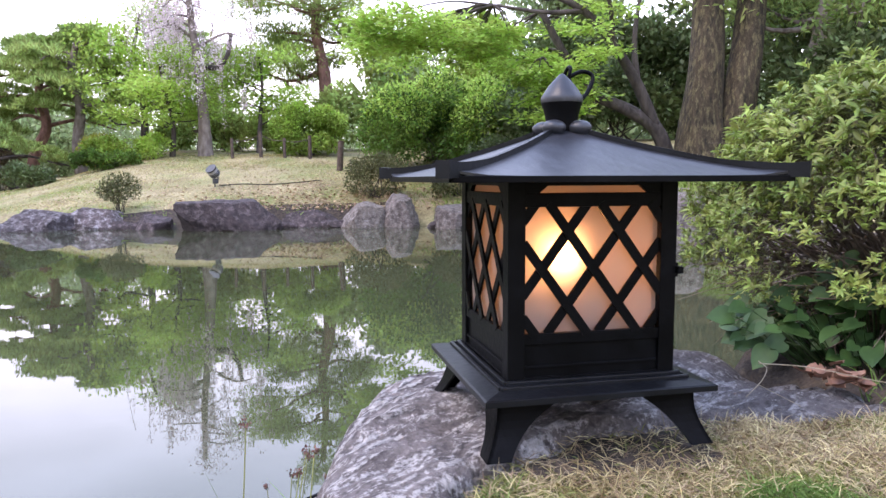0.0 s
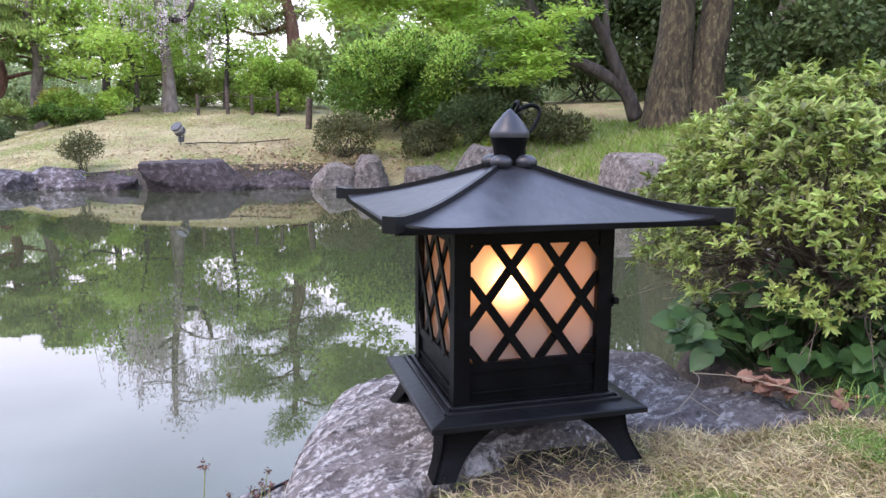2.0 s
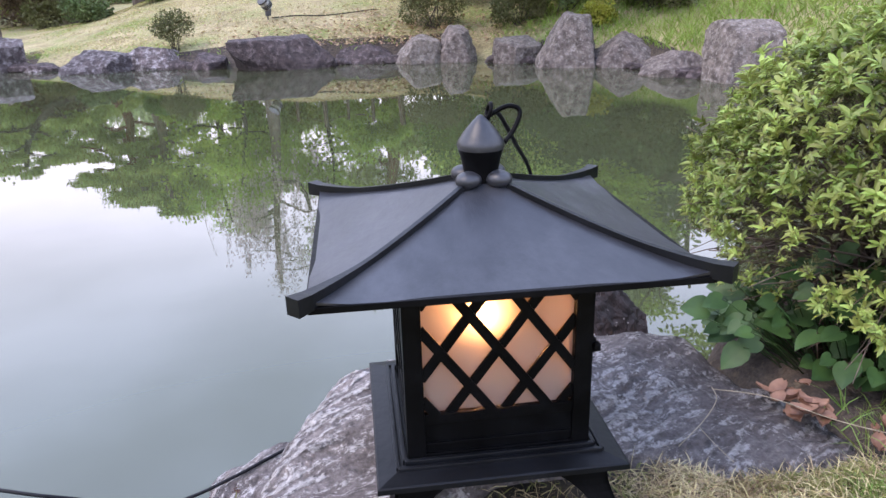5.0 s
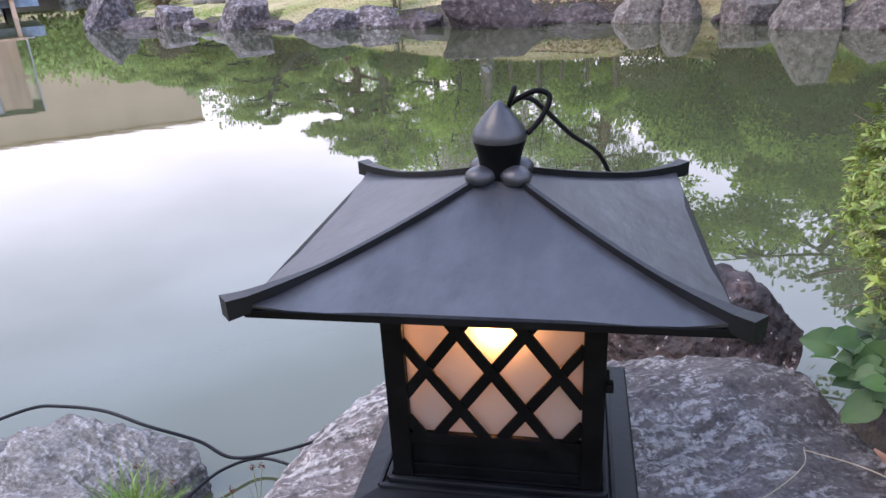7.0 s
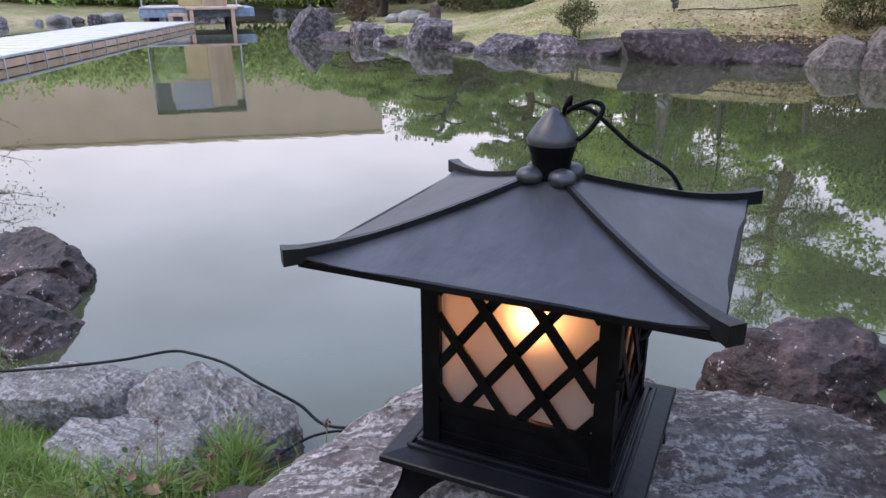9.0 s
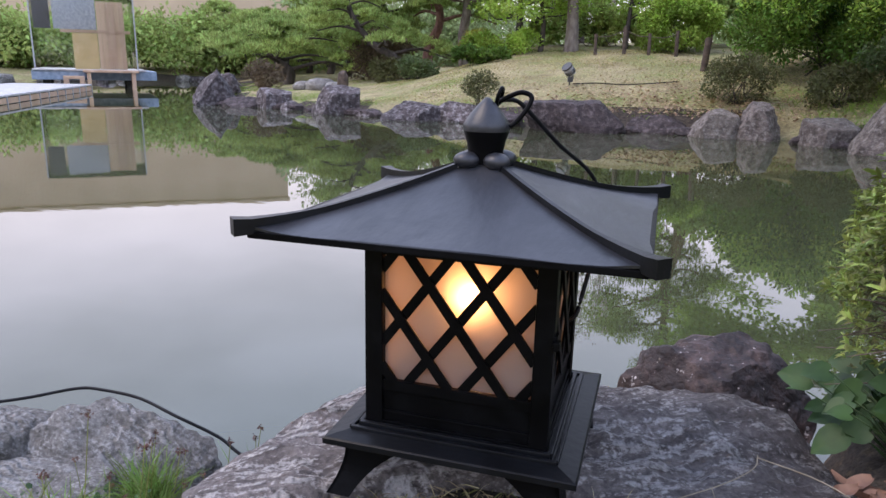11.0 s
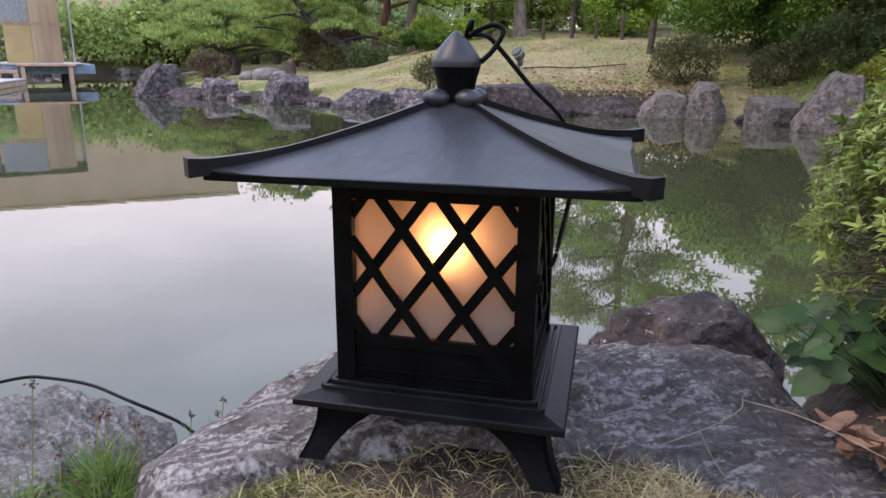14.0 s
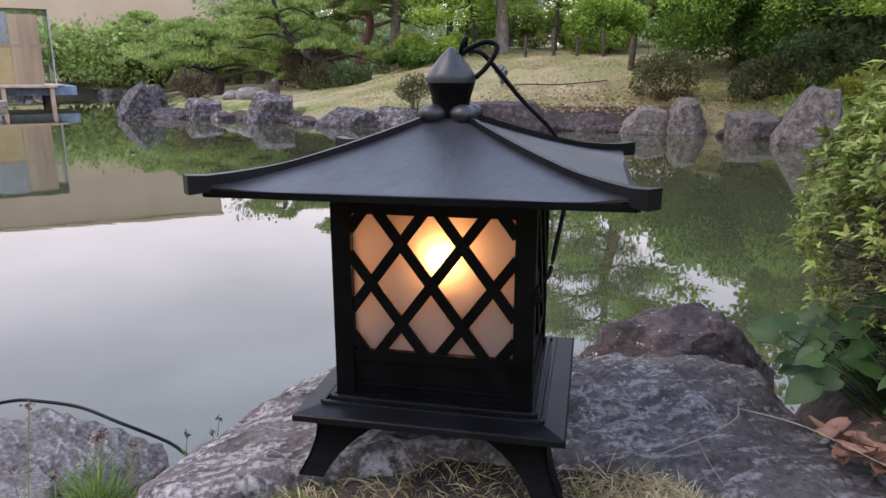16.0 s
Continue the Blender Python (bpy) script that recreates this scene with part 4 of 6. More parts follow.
for px, py, pr in ((0.02, -0.38, 0.07), (0.22, -0.40, 0.09), (0.70, -0.34, 0.12), (1.0, -0.30, 0.15), (0.45, -0.55, 0.10)):
    patch += 0.55 * np.exp(-((x - px) ** 2 + (y - py) ** 2) / pr ** 2)
green = patch * 0.8 + rng.normal(0, 0.30, len(x)) > 0.04
lush = green & (patch + rng.normal(0, 0.08, len(x)) > 0.36)
z = ground_height(x, y)
blades("dry_grass", x[~green], y[~green], z[~green], 0.046, 0.0018, 1.2, M_STRAW, "matted dry straw-coloured lawn grass before the slab")
blades("mossy_grass", x[green & ~lush], y[green & ~lush], z[green & ~lush], 0.024, 0.0024, 1.0, M_MOSS, "short olive-green mossy grass in the dry lawn")
blades("green_grass", x[lush], y[lush], z[lush], 0.034, 0.0020, 0.9, M_GRASS, "small fresh green patches in the dry lawn")
x, y = rng.uniform(-4, 4, 14000), rng.uniform(-4, -0.7, 14000)
blades("dry_grass", x, y, ground_height(x, y), 0.05, 0.004, 1.1, M_STRAW, "dry lawn grass further back from the pond")

# taller green grass on the low ledge
tuft = [(-1.06, 0.33, 0.055, 340), (-0.98, 0.22, 0.06, 300), (-1.16, 0.10, 0.06, 200), (-1.55, -0.04, 0.14, 420), (-1.80, 0.10, 0.12, 400), (-0.78, 0.06, 0.10, 420), (-0.95, 0.12, 0.10, 300), (-0.60, 0.02, 0.07, 140), (-1.35, -0.02, 0.16, 420), (-1.75, 0.12, 0.20, 500), (-1.05, -0.14, 0.18, 500), (-1.6, -0.25, 0.25, 500), (-2.2, 0.25, 0.22, 450), (-0.9, -0.3, 0.2, 350)]
for tx, ty, tr, k in tuft:
    x, y = tx + rng.normal(0, tr * 0.6, k), ty + rng.normal(0, tr * 0.5, k)
    blades("grass_tuft", x, y, ground_height(x, y) - 0.01, 0.19 if tr < 0.061 else 0.11, 0.0042, 0.55, M_GRASS, "tuft of fresh green grass beside the pale rocks")
x, y = rng.normal(-1.6, 0.62, 24000), rng.normal(-0.2, 0.3, 24000)
ok = (shore_distance(x, y) > 0.05) & (x < -0.42) & ~((x > -2.05) & (x < -1.08) & (y > 0.02 + 0.05 * np.sin(x * 11)))
blades("low_grass", x[ok], y[ok], ground_height(x[ok], y[ok]) - 0.004, 0.06, 0.0026, 0.85, M_GRASS, "short patchy grass on the low ledge")
x, y = rng.normal(-1.5, 0.6, 15000), rng.normal(-0.16, 0.28, 15000)
ok = (shore_distance(x, y) > 0.05) & (x < -0.42) & ~((x > -2.05) & (x < -1.08) & (y > 0.05 + 0.05 * np.sin(x * 11)))
blades("dry_grass", x[ok], y[ok], ground_height(x[ok], y[ok]) - 0.004, 0.06, 0.0018, 1.1, M_STRAW, "dry straw among the short grass of the ledge")
x, y = rng.uniform(0.75, 1.5, 700), rng.uniform(-0.28, 0.05, 700)
blades("grass_tuft", x, y, ground_height(x, y), 0.09, 0.003, 0.6, M_GRASS, "thin green grass at the foot of the azalea")

x, y = rng.normal(-0.57, 0.05, 60), rng.normal(0.08, 0.09, 60)
blades("grass_tuft", x, y, ground_height(x, y), 0.26, 0.0026, 0.4, M_GRASS, "thin grass standing behind the slab by the water")
x, y = rng.normal(-0.58, 0.06, 46), rng.normal(-0.31, 0.07, 46)
blades("rush_leaves", x, y, ground_height(x, y), 0.40, 0.0028, 0.35, M_GRASS, "thin green rush leaves rising beside the slab")
# rushes with brown heads
for i, (rx, ry, h, lx, ly) in enumerate(((-0.60, -0.38, 0.56, 0.02, 0.05), (-0.56, -0.30, 0.50, 0.06, 0.02), (-0.62, -0.30, 0.46, 0.0, 0.04), (-0.52, -0.34, 0.42, 0.03, 0.03), (-0.66, -0.36, 0.48, -0.04, 0.03), (-0.55, -0.24, 0.42, 0.04, 0.04), (-0.58, -0.24, 0.24, -0.05, 0.03), (-0.50, -0.16, 0.20, 0.05, 0.05), (-0.70, -0.30, 0.24, -0.06, 0.0), (-0.46, -0.02, 0.16, 0.04, 0.02),
                                        (-0.84, -0.06, 0.22, 0.03, 0.03), (-0.98, 0.02, 0.24, -0.04, 0.02), (-1.10, -0.02, 0.2, 0.03, 0.02), (-0.72, 0.10, 0.2, 0.03, 0.03), (-0.55, 0.08, 0.2, 0.05, 0.02), (-1.22, -0.10, 0.2, 0.0, 0.04), (-0.52, 0.02, 0.31, 0.03, 0.02), (-0.55, 0.10, 0.28, -0.02, 0.04), (-0.58, 0.00, 0.33, 0.04, -0.01), (-0.60, 0.16, 0.33, 0.02, 0.05),
                                        (-0.64, 0.06, 0.29, -0.04, 0.02), (-0.50, 0.14, 0.34, 0.05, 0.03), (-0.57, 0.22, 0.30, 0.03, 0.02), (-0.68, 0.02, 0.26, -0.03, 0.03), (-0.54, -0.06, 0.34, 0.02, 0.03), (-0.48, 0.20, 0.30, 0.03, 0.0), (-0.92, 0.16, 0.34, 0.02, 0.03), (-0.86, 0.20, 0.30, 0.04, 0.0))):
    z0 = gz(rx, ry)
    ru = thing("rush", "thin green rush stalk with a small brown seed head", "plant", (rx, ry, z0), group="rushes by the slab")
    line = smooth_line([(0, 0, -0.01), (lx * 0.3, ly * 0.3, h * 0.5), (lx, ly, h)], 4)
    part("stalk", tubes_mesh("stalk", [(line, 0.0009, 5)]), M_MOSS, ru)
    at = np.repeat(np.array([[lx, ly, h]]), 26, 0) + rng.normal(0, 0.0030, (26, 3))
    part("seed_head", leaves_mesh("seed_head", at, directions(rng, 26), directions(rng, 26), 0.006, 0.0035), M_RUSHHEAD, ru)

# ---- azalea ----
def azalea(at, half, count, seed, label):
    r = np.random.default_rng(seed)
    bush = thing("azalea_bush", label, "bush", at)
    cx = np.array(half)
    # stems from the base, forking outwards
    stems = []
    for i in range(260):
        d = directions(r, 1)[0]
        d[2] = abs(d[2]) * 0.9 - 0.25
        d /= np.linalg.norm(d)
        end = d * cx * (0.85 + 0.13 * r.random())
        base = np.array((r.normal(0, 0.12), r.normal(0, 0.12), -cx[2] * 0.42))
        mid = base * 0.5 + end * 0.45 + r.normal(0, 0.04, 3)
        stems.append((smooth_line([base, mid, end], 4), list(np.linspace(0.0085, 0.0018, 9)), 5))
    part("stem", tubes_mesh("stem", stems), M_TWIG, bush, "bare brown forked stems")
    # fine side twigs near the surface
    twigs = []
    for i in range(700):
        d = directions(r, 1)[0]
        d[2] = r.uniform(-0.55, 0.6)
        d /= np.linalg.norm(d)
        a = d * cx * r.uniform(0.55, 0.8)
        b = d * cx * r.uniform(0.88, 1.03) + r.normal(0, 0.05, 3)
        twigs.append((smooth_line([a, (a + b) / 2 + r.normal(0, 0.02, 3), b], 3), list(np.linspace(0.0028, 0.0009, 7)), 4))
    tagged(part("twig_work", tubes_mesh("twig_work", twigs), M_TWIG, bush, "thin bare side twigs"), kind="stuff")
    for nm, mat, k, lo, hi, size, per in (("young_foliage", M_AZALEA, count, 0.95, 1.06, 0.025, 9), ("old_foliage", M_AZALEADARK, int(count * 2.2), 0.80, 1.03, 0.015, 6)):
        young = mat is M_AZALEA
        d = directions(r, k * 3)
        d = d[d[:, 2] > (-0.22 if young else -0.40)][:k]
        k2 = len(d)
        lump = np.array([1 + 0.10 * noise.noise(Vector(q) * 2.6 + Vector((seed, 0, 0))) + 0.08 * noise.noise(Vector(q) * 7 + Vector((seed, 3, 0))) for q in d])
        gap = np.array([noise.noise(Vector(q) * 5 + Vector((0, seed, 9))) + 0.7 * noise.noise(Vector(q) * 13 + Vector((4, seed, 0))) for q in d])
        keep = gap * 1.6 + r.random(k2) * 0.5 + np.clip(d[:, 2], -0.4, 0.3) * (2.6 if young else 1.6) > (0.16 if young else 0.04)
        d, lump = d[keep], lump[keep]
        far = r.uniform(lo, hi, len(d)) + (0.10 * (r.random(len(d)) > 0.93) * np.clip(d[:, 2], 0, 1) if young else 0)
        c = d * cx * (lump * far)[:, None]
        tip = d * 0.7 + np.array((0, 0, 0.7)) + r.normal(0, 0.28, d.shape)
        tip /= np.linalg.norm(tip, axis=1, keepdims=True)
        at2, tipr = np.repeat(c, per, 0), np.repeat(tip, per, 0)
        at2 = at2 + tipr * (r.random((len(at2), 1)) * 0.022)
        sp = directions(r, len(at2))
        sp -= tipr * (sp * tipr).sum(1, keepdims=True)
        sp /= np.linalg.norm(sp, axis=1, keepdims=True)
        along = sp + tipr * r.uniform(0.25, 1.2, (len(at2), 1))
        big = np.repeat(r.uniform(0.6, 1.35, len(d)), per)
        L = size * big * (0.55 + 0.75 * r.random(len(at2))) * (0.85 + 0.6 * np.clip(np.repeat(d[:, 2], per), 0, 0.8))
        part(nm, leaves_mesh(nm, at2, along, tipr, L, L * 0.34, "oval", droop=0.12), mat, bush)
    return bush


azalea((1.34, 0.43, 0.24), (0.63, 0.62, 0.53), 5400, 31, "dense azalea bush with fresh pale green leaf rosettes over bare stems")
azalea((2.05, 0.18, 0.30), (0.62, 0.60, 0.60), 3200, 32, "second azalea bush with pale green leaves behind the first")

# broad heart-shaped leaves below the azalea
def broad_plant(at, k, rx, ry, high, shift, label):
    herb = thing("broad_leaved_plant", label, "plant", at)
    a, rad = rng.uniform(0, 2 * math.pi, k), np.sqrt(rng.random(k))
    pts = np.stack([rx * rad * np.cos(a), ry * rad * np.sin(a), 0.02 + high * (1 - 0.7 * rad ** 2) * rng.random(k)], -1)
    pts[:, 0] += shift * (pts[:, 1] < 0) - shift * 0.6 * (pts[:, 1] > 0.1)
    out = np.stack([np.cos(a) - 0.3, np.sin(a) - 0.3, rng.uniform(-0.6, 0.1, k)], -1) + rng.normal(0, 0.3, (k, 3))
    face = np.stack([-0.45 + rng.normal(0, 0.35, k), -0.6 + rng.normal(0, 0.35, k), np.full(k, 0.9)], -1)
    size = rng.uniform(0.036, 0.072, k)
    for j in range(k):
        part("leaf", leaves_mesh("leaf", pts[j:j + 1], out[j:j + 1], face[j:j + 1], size[j], size[j] * 0.9, "heart", droop=0.12), M_BROAD, herb)
    stalks = [([(q[0] * 0.5, q[1] * 0.5, -0.05), tuple(np.array(q) * (0.85, 0.85, 0.7)), tuple(q)], 0.0016, 5) for q in pts]
    part("rootstock", tubes_mesh("rootstock", stalks), M_BROAD, herb)


broad_plant((0.99, 0.2, 0.0), 300, 0.33, 0.28, 0.25, 0.13, "low plant with broad dark green heart-shaped leaves beside the slab")
broad_plant((1.14, -0.05, -0.02), 120, 0.26, 0.16, 0.17, 0.03, "smaller patch of broad dark green leaves at the lawn's edge")

# small weeds among the pale rocks
for wx, wy, wr, wk in ((-1.06, 0.17, 0.12, 46), (-0.86, 0.10, 0.10, 34), (-1.22, 0.04, 0.08, 22)):
    weed = thing("ground_weed", "low dark green weed with small leaves between the rocks", "plant", (wx, wy, gz(wx, wy)), group="weeds by the rocks")
    a = rng.uniform(0, 2 * math.pi, wk)
    rad = wr * np.sqrt(rng.random(wk))
    wp = np.stack([rad * np.cos(a), rad * np.sin(a), 0.02 + 0.06 * rng.random(wk)], -1)
    wo = np.stack([np.cos(a), np.sin(a), rng.uniform(-0.3, 0.4, wk)], -1) + rng.normal(0, 0.4, (wk, 3))
    wf = rng.normal(0, 0.35, (wk, 3)) + np.array((-0.1, -0.3, 1.0))
    for j in range(wk):
        ws = rng.uniform(0.022, 0.042)
        part("leaf", leaves_mesh("leaf", wp[j:j + 1], wo[j:j + 1], wf[j:j + 1], ws, ws * 0.7, "oval", droop=0.1), M_BROAD, weed)
    part("rootstock", tubes_mesh("rootstock", [([(0, 0, -0.02), tuple(q * (0.6, 0.6, 0.7)), tuple(q)], 0.0011, 4) for q in wp]), M_MOSS, weed)

# dead leaves
def curled_leaf(size, curl, bend):
    """A dry leaf, rolled up along its edges and bent along its length."""
    verts, faces, rows = [], [], 7
    for i in range(rows):
        u = i / (rows - 1)
        wide = size * 0.34 * math.sin(math.pi * (0.04 + 0.94 * u)) ** 0.7
        for v in (-1, -0.5, 0, 0.5, 1):
            crumple = 0.05 * size * noise.noise(Vector((u * 5, v * 2, size * 900)))
            verts.append((u * size, v * wide * (1 - 0.25 * curl * abs(v)), curl * 0.30 * size * v * v + bend * size * (u - 0.5) ** 2 + crumple))
    for i in range(rows - 1):
        for k in range(4):
            o = i * 5 + k
            faces.append((o, o + 1, o + 6, o + 5))
    return mesh_of("dead_leaf", verts, faces, True)


heap = [(0.70 + rng.normal(0, 0.035), 0.03 + rng.normal(0, 0.04), 0.002 + 0.025 * rng.random(), rng.uniform(0.035, 0.065)) for _ in range(16)]
heap += [(x, y, gz(x, y) + 0.02, rng.uniform(0.03, 0.05)) for x, y in zip(rng.uniform(0.72, 0.95, 7), rng.uniform(-0.14, 0.0, 7))]
heap += [(x, y, gz(x, y) + 0.035, rng.uniform(0.03, 0.06)) for x, y in zip(rng.normal(-0.98, 0.16, 26), rng.normal(0.06, 0.10, 26))]
for x, y, z, size in heap:
    ob = part("dead_leaf", curled_leaf(size, rng.uniform(0.2, 1.0), rng.uniform(-0.3, 0.8)), M_DEAD)
    ob.matrix_basis = pose(x, y, z, rng.uniform(-22, 22), rng.uniform(-22, 22), rng.uniform(0, 360))
    tagged(ob, "curled red-brown dead leaf on the ground", "leaf", "dead leaves")
twig = smooth_line([(0.36, -0.09, 0.03), (0.44, -0.03, 0.04), (0.49, 0.02, 0.05), (0.50, 0.06, 0.055)], 5)
tagged(part("dry_twig", tubes_mesh("dry_twig", [(twig, 0.0009, 5), (smooth_line([(0.42, -0.05, 0.038), (0.43, -0.10, 0.03), (0.445, -0.14, 0.02)], 4), 0.0007, 5)]), M_DRYSTEM), "forked dry straw-coloured twig lying on the slab", "twig")
stem_line = smooth_line([(0.50, 0.06, 0.05), (0.60, 0.02, 0.045), (0.70, -0.06, 0.03), (0.80, -0.12, 0.02)], 5)
tagged(part("dry_reed", tubes_mesh("dry_reed", [(stem_line, 0.0011, 5)]), M_DRYSTEM), "long dry pale stem lying along the slab", "twig")


# ---- far bank: shore stones ----
TOP = (0.1, -0.25, 1, 0.62)
STONES = [  # x, y, half width, half depth, height above water, turn, squareness, brown, large broken faces
    (-13.4, 18.3, 0.66, 0.5, 1.10, 30, 2.6, 0, [(-0.7, -0.3, 0.62, 0.55), (0.9, -0.1, 0.5, 0.55), (0.2, -1, 0.15, 0.6)]), (-12.1, 17.9, 0.62, 0.4, 0.30, 20, 3.0, 0, [(0, -0.5, 1, 0.5)]),
    (-11.1, 18.0, 0.55, 0.45, 0.60, 20, 4.0, 0, [(-0.9, -0.6, 0.2, 0.6), (0.4, -1, 0.1, 0.55), TOP]), (-10.2, 17.6, 0.36, 0.3, 0.26, 10, 2.6, 0, [(0.4, -0.6, 1, 0.5)]),
    (-8.45, 16.8, 0.70, 0.55, 0.78, 10, 4.0, 0, [(-0.8, -0.6, 0.5, 0.6), (0.5, -1, -0.1, 0.62), TOP]), (-7.4, 16.6, 0.40, 0.3, 0.17, 0, 2.4, 0, []), (-5.75, 15.8, 0.86, 0.5, 0.47, 4, 3.6, 0, [(-0.3, -0.7, 1, 0.55), (0.8, -0.7, 0.1, 0.7)]),
    (-4.6, 16.0, 0.66, 0.4, 0.50, 0, 3.0, 0, [(0.1, -0.7, 1, 0.55), (0.8, -0.3, 0.6, 0.6)]), (-3.42, 15.5, 0.45, 0.35, 0.35, 0, 3.4, 0, [(-0.8, -0.3, 0.6, 0.6), TOP]),
    (-1.66, 14.9, 1.10, 0.55, 0.68, -4, 8.0, 0, [(0.02, -0.08, 1, 0.80), (0.05, -1, -0.05, 0.80), (0.62, -0.8, 0.0, 0.92)]), (0.12, 15.4, 0.68, 0.4, 0.40, -6, 3.2, 0, [(-0.3, -0.8, 0.9, 0.55), (0.5, -0.8, 0.5, 0.6)]),
    (1.32, 14.9, 0.55, 0.5, 0.60, -8, 2.8, 1, [(-0.85, -0.3, 0.65, 0.60), (0.15, -0.2, 1, 0.74), (0.4, -1, 0.3, 0.66)]), (2.20, 14.9, 0.44, 0.45, 0.78, -8, 3.4, 1, [(-0.7, -0.4, 0.8, 0.70), (0.1, -0.2, 1, 0.78), (0.8, -0.5, 0.4, 0.70), (0, -1, 0.2, 0.64)]),
    (3.38, 14.2, 0.52, 0.45, 0.54, -10, 5.0, 1, [TOP, (0.35, -1, -0.1, 0.66), (-0.6, -0.9, 0.1, 0.7)]), (4.12, 12.9, 0.60, 0.5, 1.06, -12, 3.4, 1, [(-0.80, -0.2, 0.62, 0.52), (0.1, -0.2, 1, 0.80), (0.95, -0.1, 0.15, 0.70), (-0.1, -1, 0.25, 0.62)]),
    (5.15, 12.5, 0.58, 0.45, 0.66, -20, 3.4, 1, [(-0.6, -0.3, 0.8, 0.6), (0.5, -0.4, 0.9, 0.58), (0, -1, 0.3, 0.62)]), (5.35, 10.7, 0.54, 0.42, 0.42, -36, 3.0, 1, [(-0.5, -0.4, 1, 0.5), (0.6, -0.6, 0.7, 0.6)]),
    (6.1, 9.6, 0.66, 0.6, 0.95, -30, 3.6, 1, [(0.1, -0.3, 1, 0.66), (-0.8, -0.6, 0.3, 0.66), (0.4, -1, 0.2, 0.62)]), (7.0, 7.3, 0.7, 0.5, 0.6, -60, 2.8, 1, [TOP])]
for i, (x, y, hx, hy, h, turn, sq, brown, broken) in enumerate(STONES):
    hz = (h + 0.5) / 2
    rock("shore_stone", (x, y + hy * 0.35, W - 0.5 + hz), (hx * 1.04, hy, hz), "weathered %s boulder at the waterline" % ("brown-grey" if brown else "dark purple-brown" if i in (1, 8, 9, 10) else "purple-grey"), M_BROWNSTONE if brown else M_SHOREDARK if i in (1, 8, 9, 10) else M_SHORE,
         seed=40 + i, square=sq, rough=0.09, turn=turn, level=5, chip=0.09, faces=broken, group="stones along the far shore")
for i in range(72):     # small stones between the boulders and along the inlet
    k = i % (len(STONES) - 1)
    a, b = STONES[k], STONES[k + 1]
    f = rng.random()
    s = rng.uniform(0.12, 0.30)
    rock("small_stone", (a[0] + (b[0] - a[0]) * f, a[1] + (b[1] - a[1]) * f + 0.15, W + 0.02), (s * 1.3, s * 0.8, s * 0.6), "small stone between the shore boulders", M_SHOREDARK, seed=90 + i, square=2.4, rough=0.15, level=3, chip=0.1, group="small shore stones")
run = [p_ for p_ in SHORE if p_[0] < -15.5 and p_[1] > 5]
for i in range(64):     # a low rubble edge round the inlet
    k = i % (len(run) - 1)
    f, size = rng.random(), rng.uniform(0.28, 0.62)
    x, y = (run[k][q] + (run[k + 1][q] - run[k][q]) * f for q in (0, 1))
    rock("inlet_stone", (x, y, W + 0.06), (size, size * 0.7, size * 0.62), "pale grey rubble stone on the far side of the inlet", M_PALE if i % 3 else M_SHORE, seed=140 + i, square=3.0, rough=0.12, level=3, turn=i * 37, chip=0.10, group="stones of the inlet")
rock("shore_stone", (-14.1, 20.3, gz(-14.1, 20.3) + 0.2), (0.40, 0.35, 0.45), "small pale grey boulder behind the tall one", M_SHORE, seed=66, square=3.0, rough=0.10, level=4, chip=0.12, group="stones along the far shore")
for i, (x, y, s) in enumerate(((-11.2, 21.5, 0.55), (-10.5, 21.2, 0.4), (-12.0, 21.8, 0.4))):
    rock("garden_stone", (x, y, gz(x, y) + s * 0.2), (s, s * 0.6, s * 0.5), "pale garden stone on the lawn", M_PALE, seed=160 + i, square=2.6, rough=0.15, level=3)


# ---- far bank: grass ----
def bank_grass(name, mat, label, n_, xs, ys, length, width, near_shore, lean=0.7, noise_at=None, fade=None):
    x, y = rng.uniform(*xs, n_), rng.uniform(*ys, n_)
    s = shore_distance(x, y)
    ok = (s > near_shore[0]) & (s < near_shore[1])
    if fade:        # thins out from fade[1] to fade[0]
        ok &= rng.random(n_) < ease((x - fade[0]) / (fade[1] - fade[0]))
    if noise_at is not None:
        ok &= np.array([noise.noise((a * 0.5, b * 0.5, 4.0)) for a, b in zip(x, y)]) + rng.normal(0, 0.15, n_) > noise_at
    x, y = x[ok], y[ok]
    return blades(name, x, y, ground_height(x, y) - 0.01, length, width, lean, mat, label)


bank_grass("bank_grass", M_BANKGRASS, "lush tall green grass on the steep bank", 27000, (2.6, 11.5), (7.5, 17.5), 0.28, 0.015, (0.35, 4.4), 0.5, fade=(2.6, 5.4))
bank_grass("bank_grass", M_BANKGRASS, "green grass between the shore stones", 12000, (-14, 4), (13.5, 19), 0.15, 0.014, (0.1, 0.9), 0.7, 0.0)
bank_grass("lawn_grass", M_DRYBANK, "short dry lawn grass on the far bank", 76000, (-10, 8), (14, 27), 0.055, 0.016, (0.8, 9), 0.9, fade=(8.0, 3.5))
bank_grass("lawn_grass", M_BANKGRASS, "green patches of short lawn grass on the far bank", 60000, (-20, 6), (14, 30), 0.055, 0.015, (0.3, 12), 0.9, 0.16)
bank_grass("lawn_grass", M_BANKGRASS, "thin fresh green grass on the lower lawn", 26000, (-20, -5), (15, 27), 0.05, 0.014, (0.3, 9), 0.9, -0.12)
k = 3400
x, y = rng.normal(0.8, 2.4, k), rng.normal(16.4, 1.1, k)
ok = shore_distance(x, y) > 0.4
x, y = x[ok], y[ok]
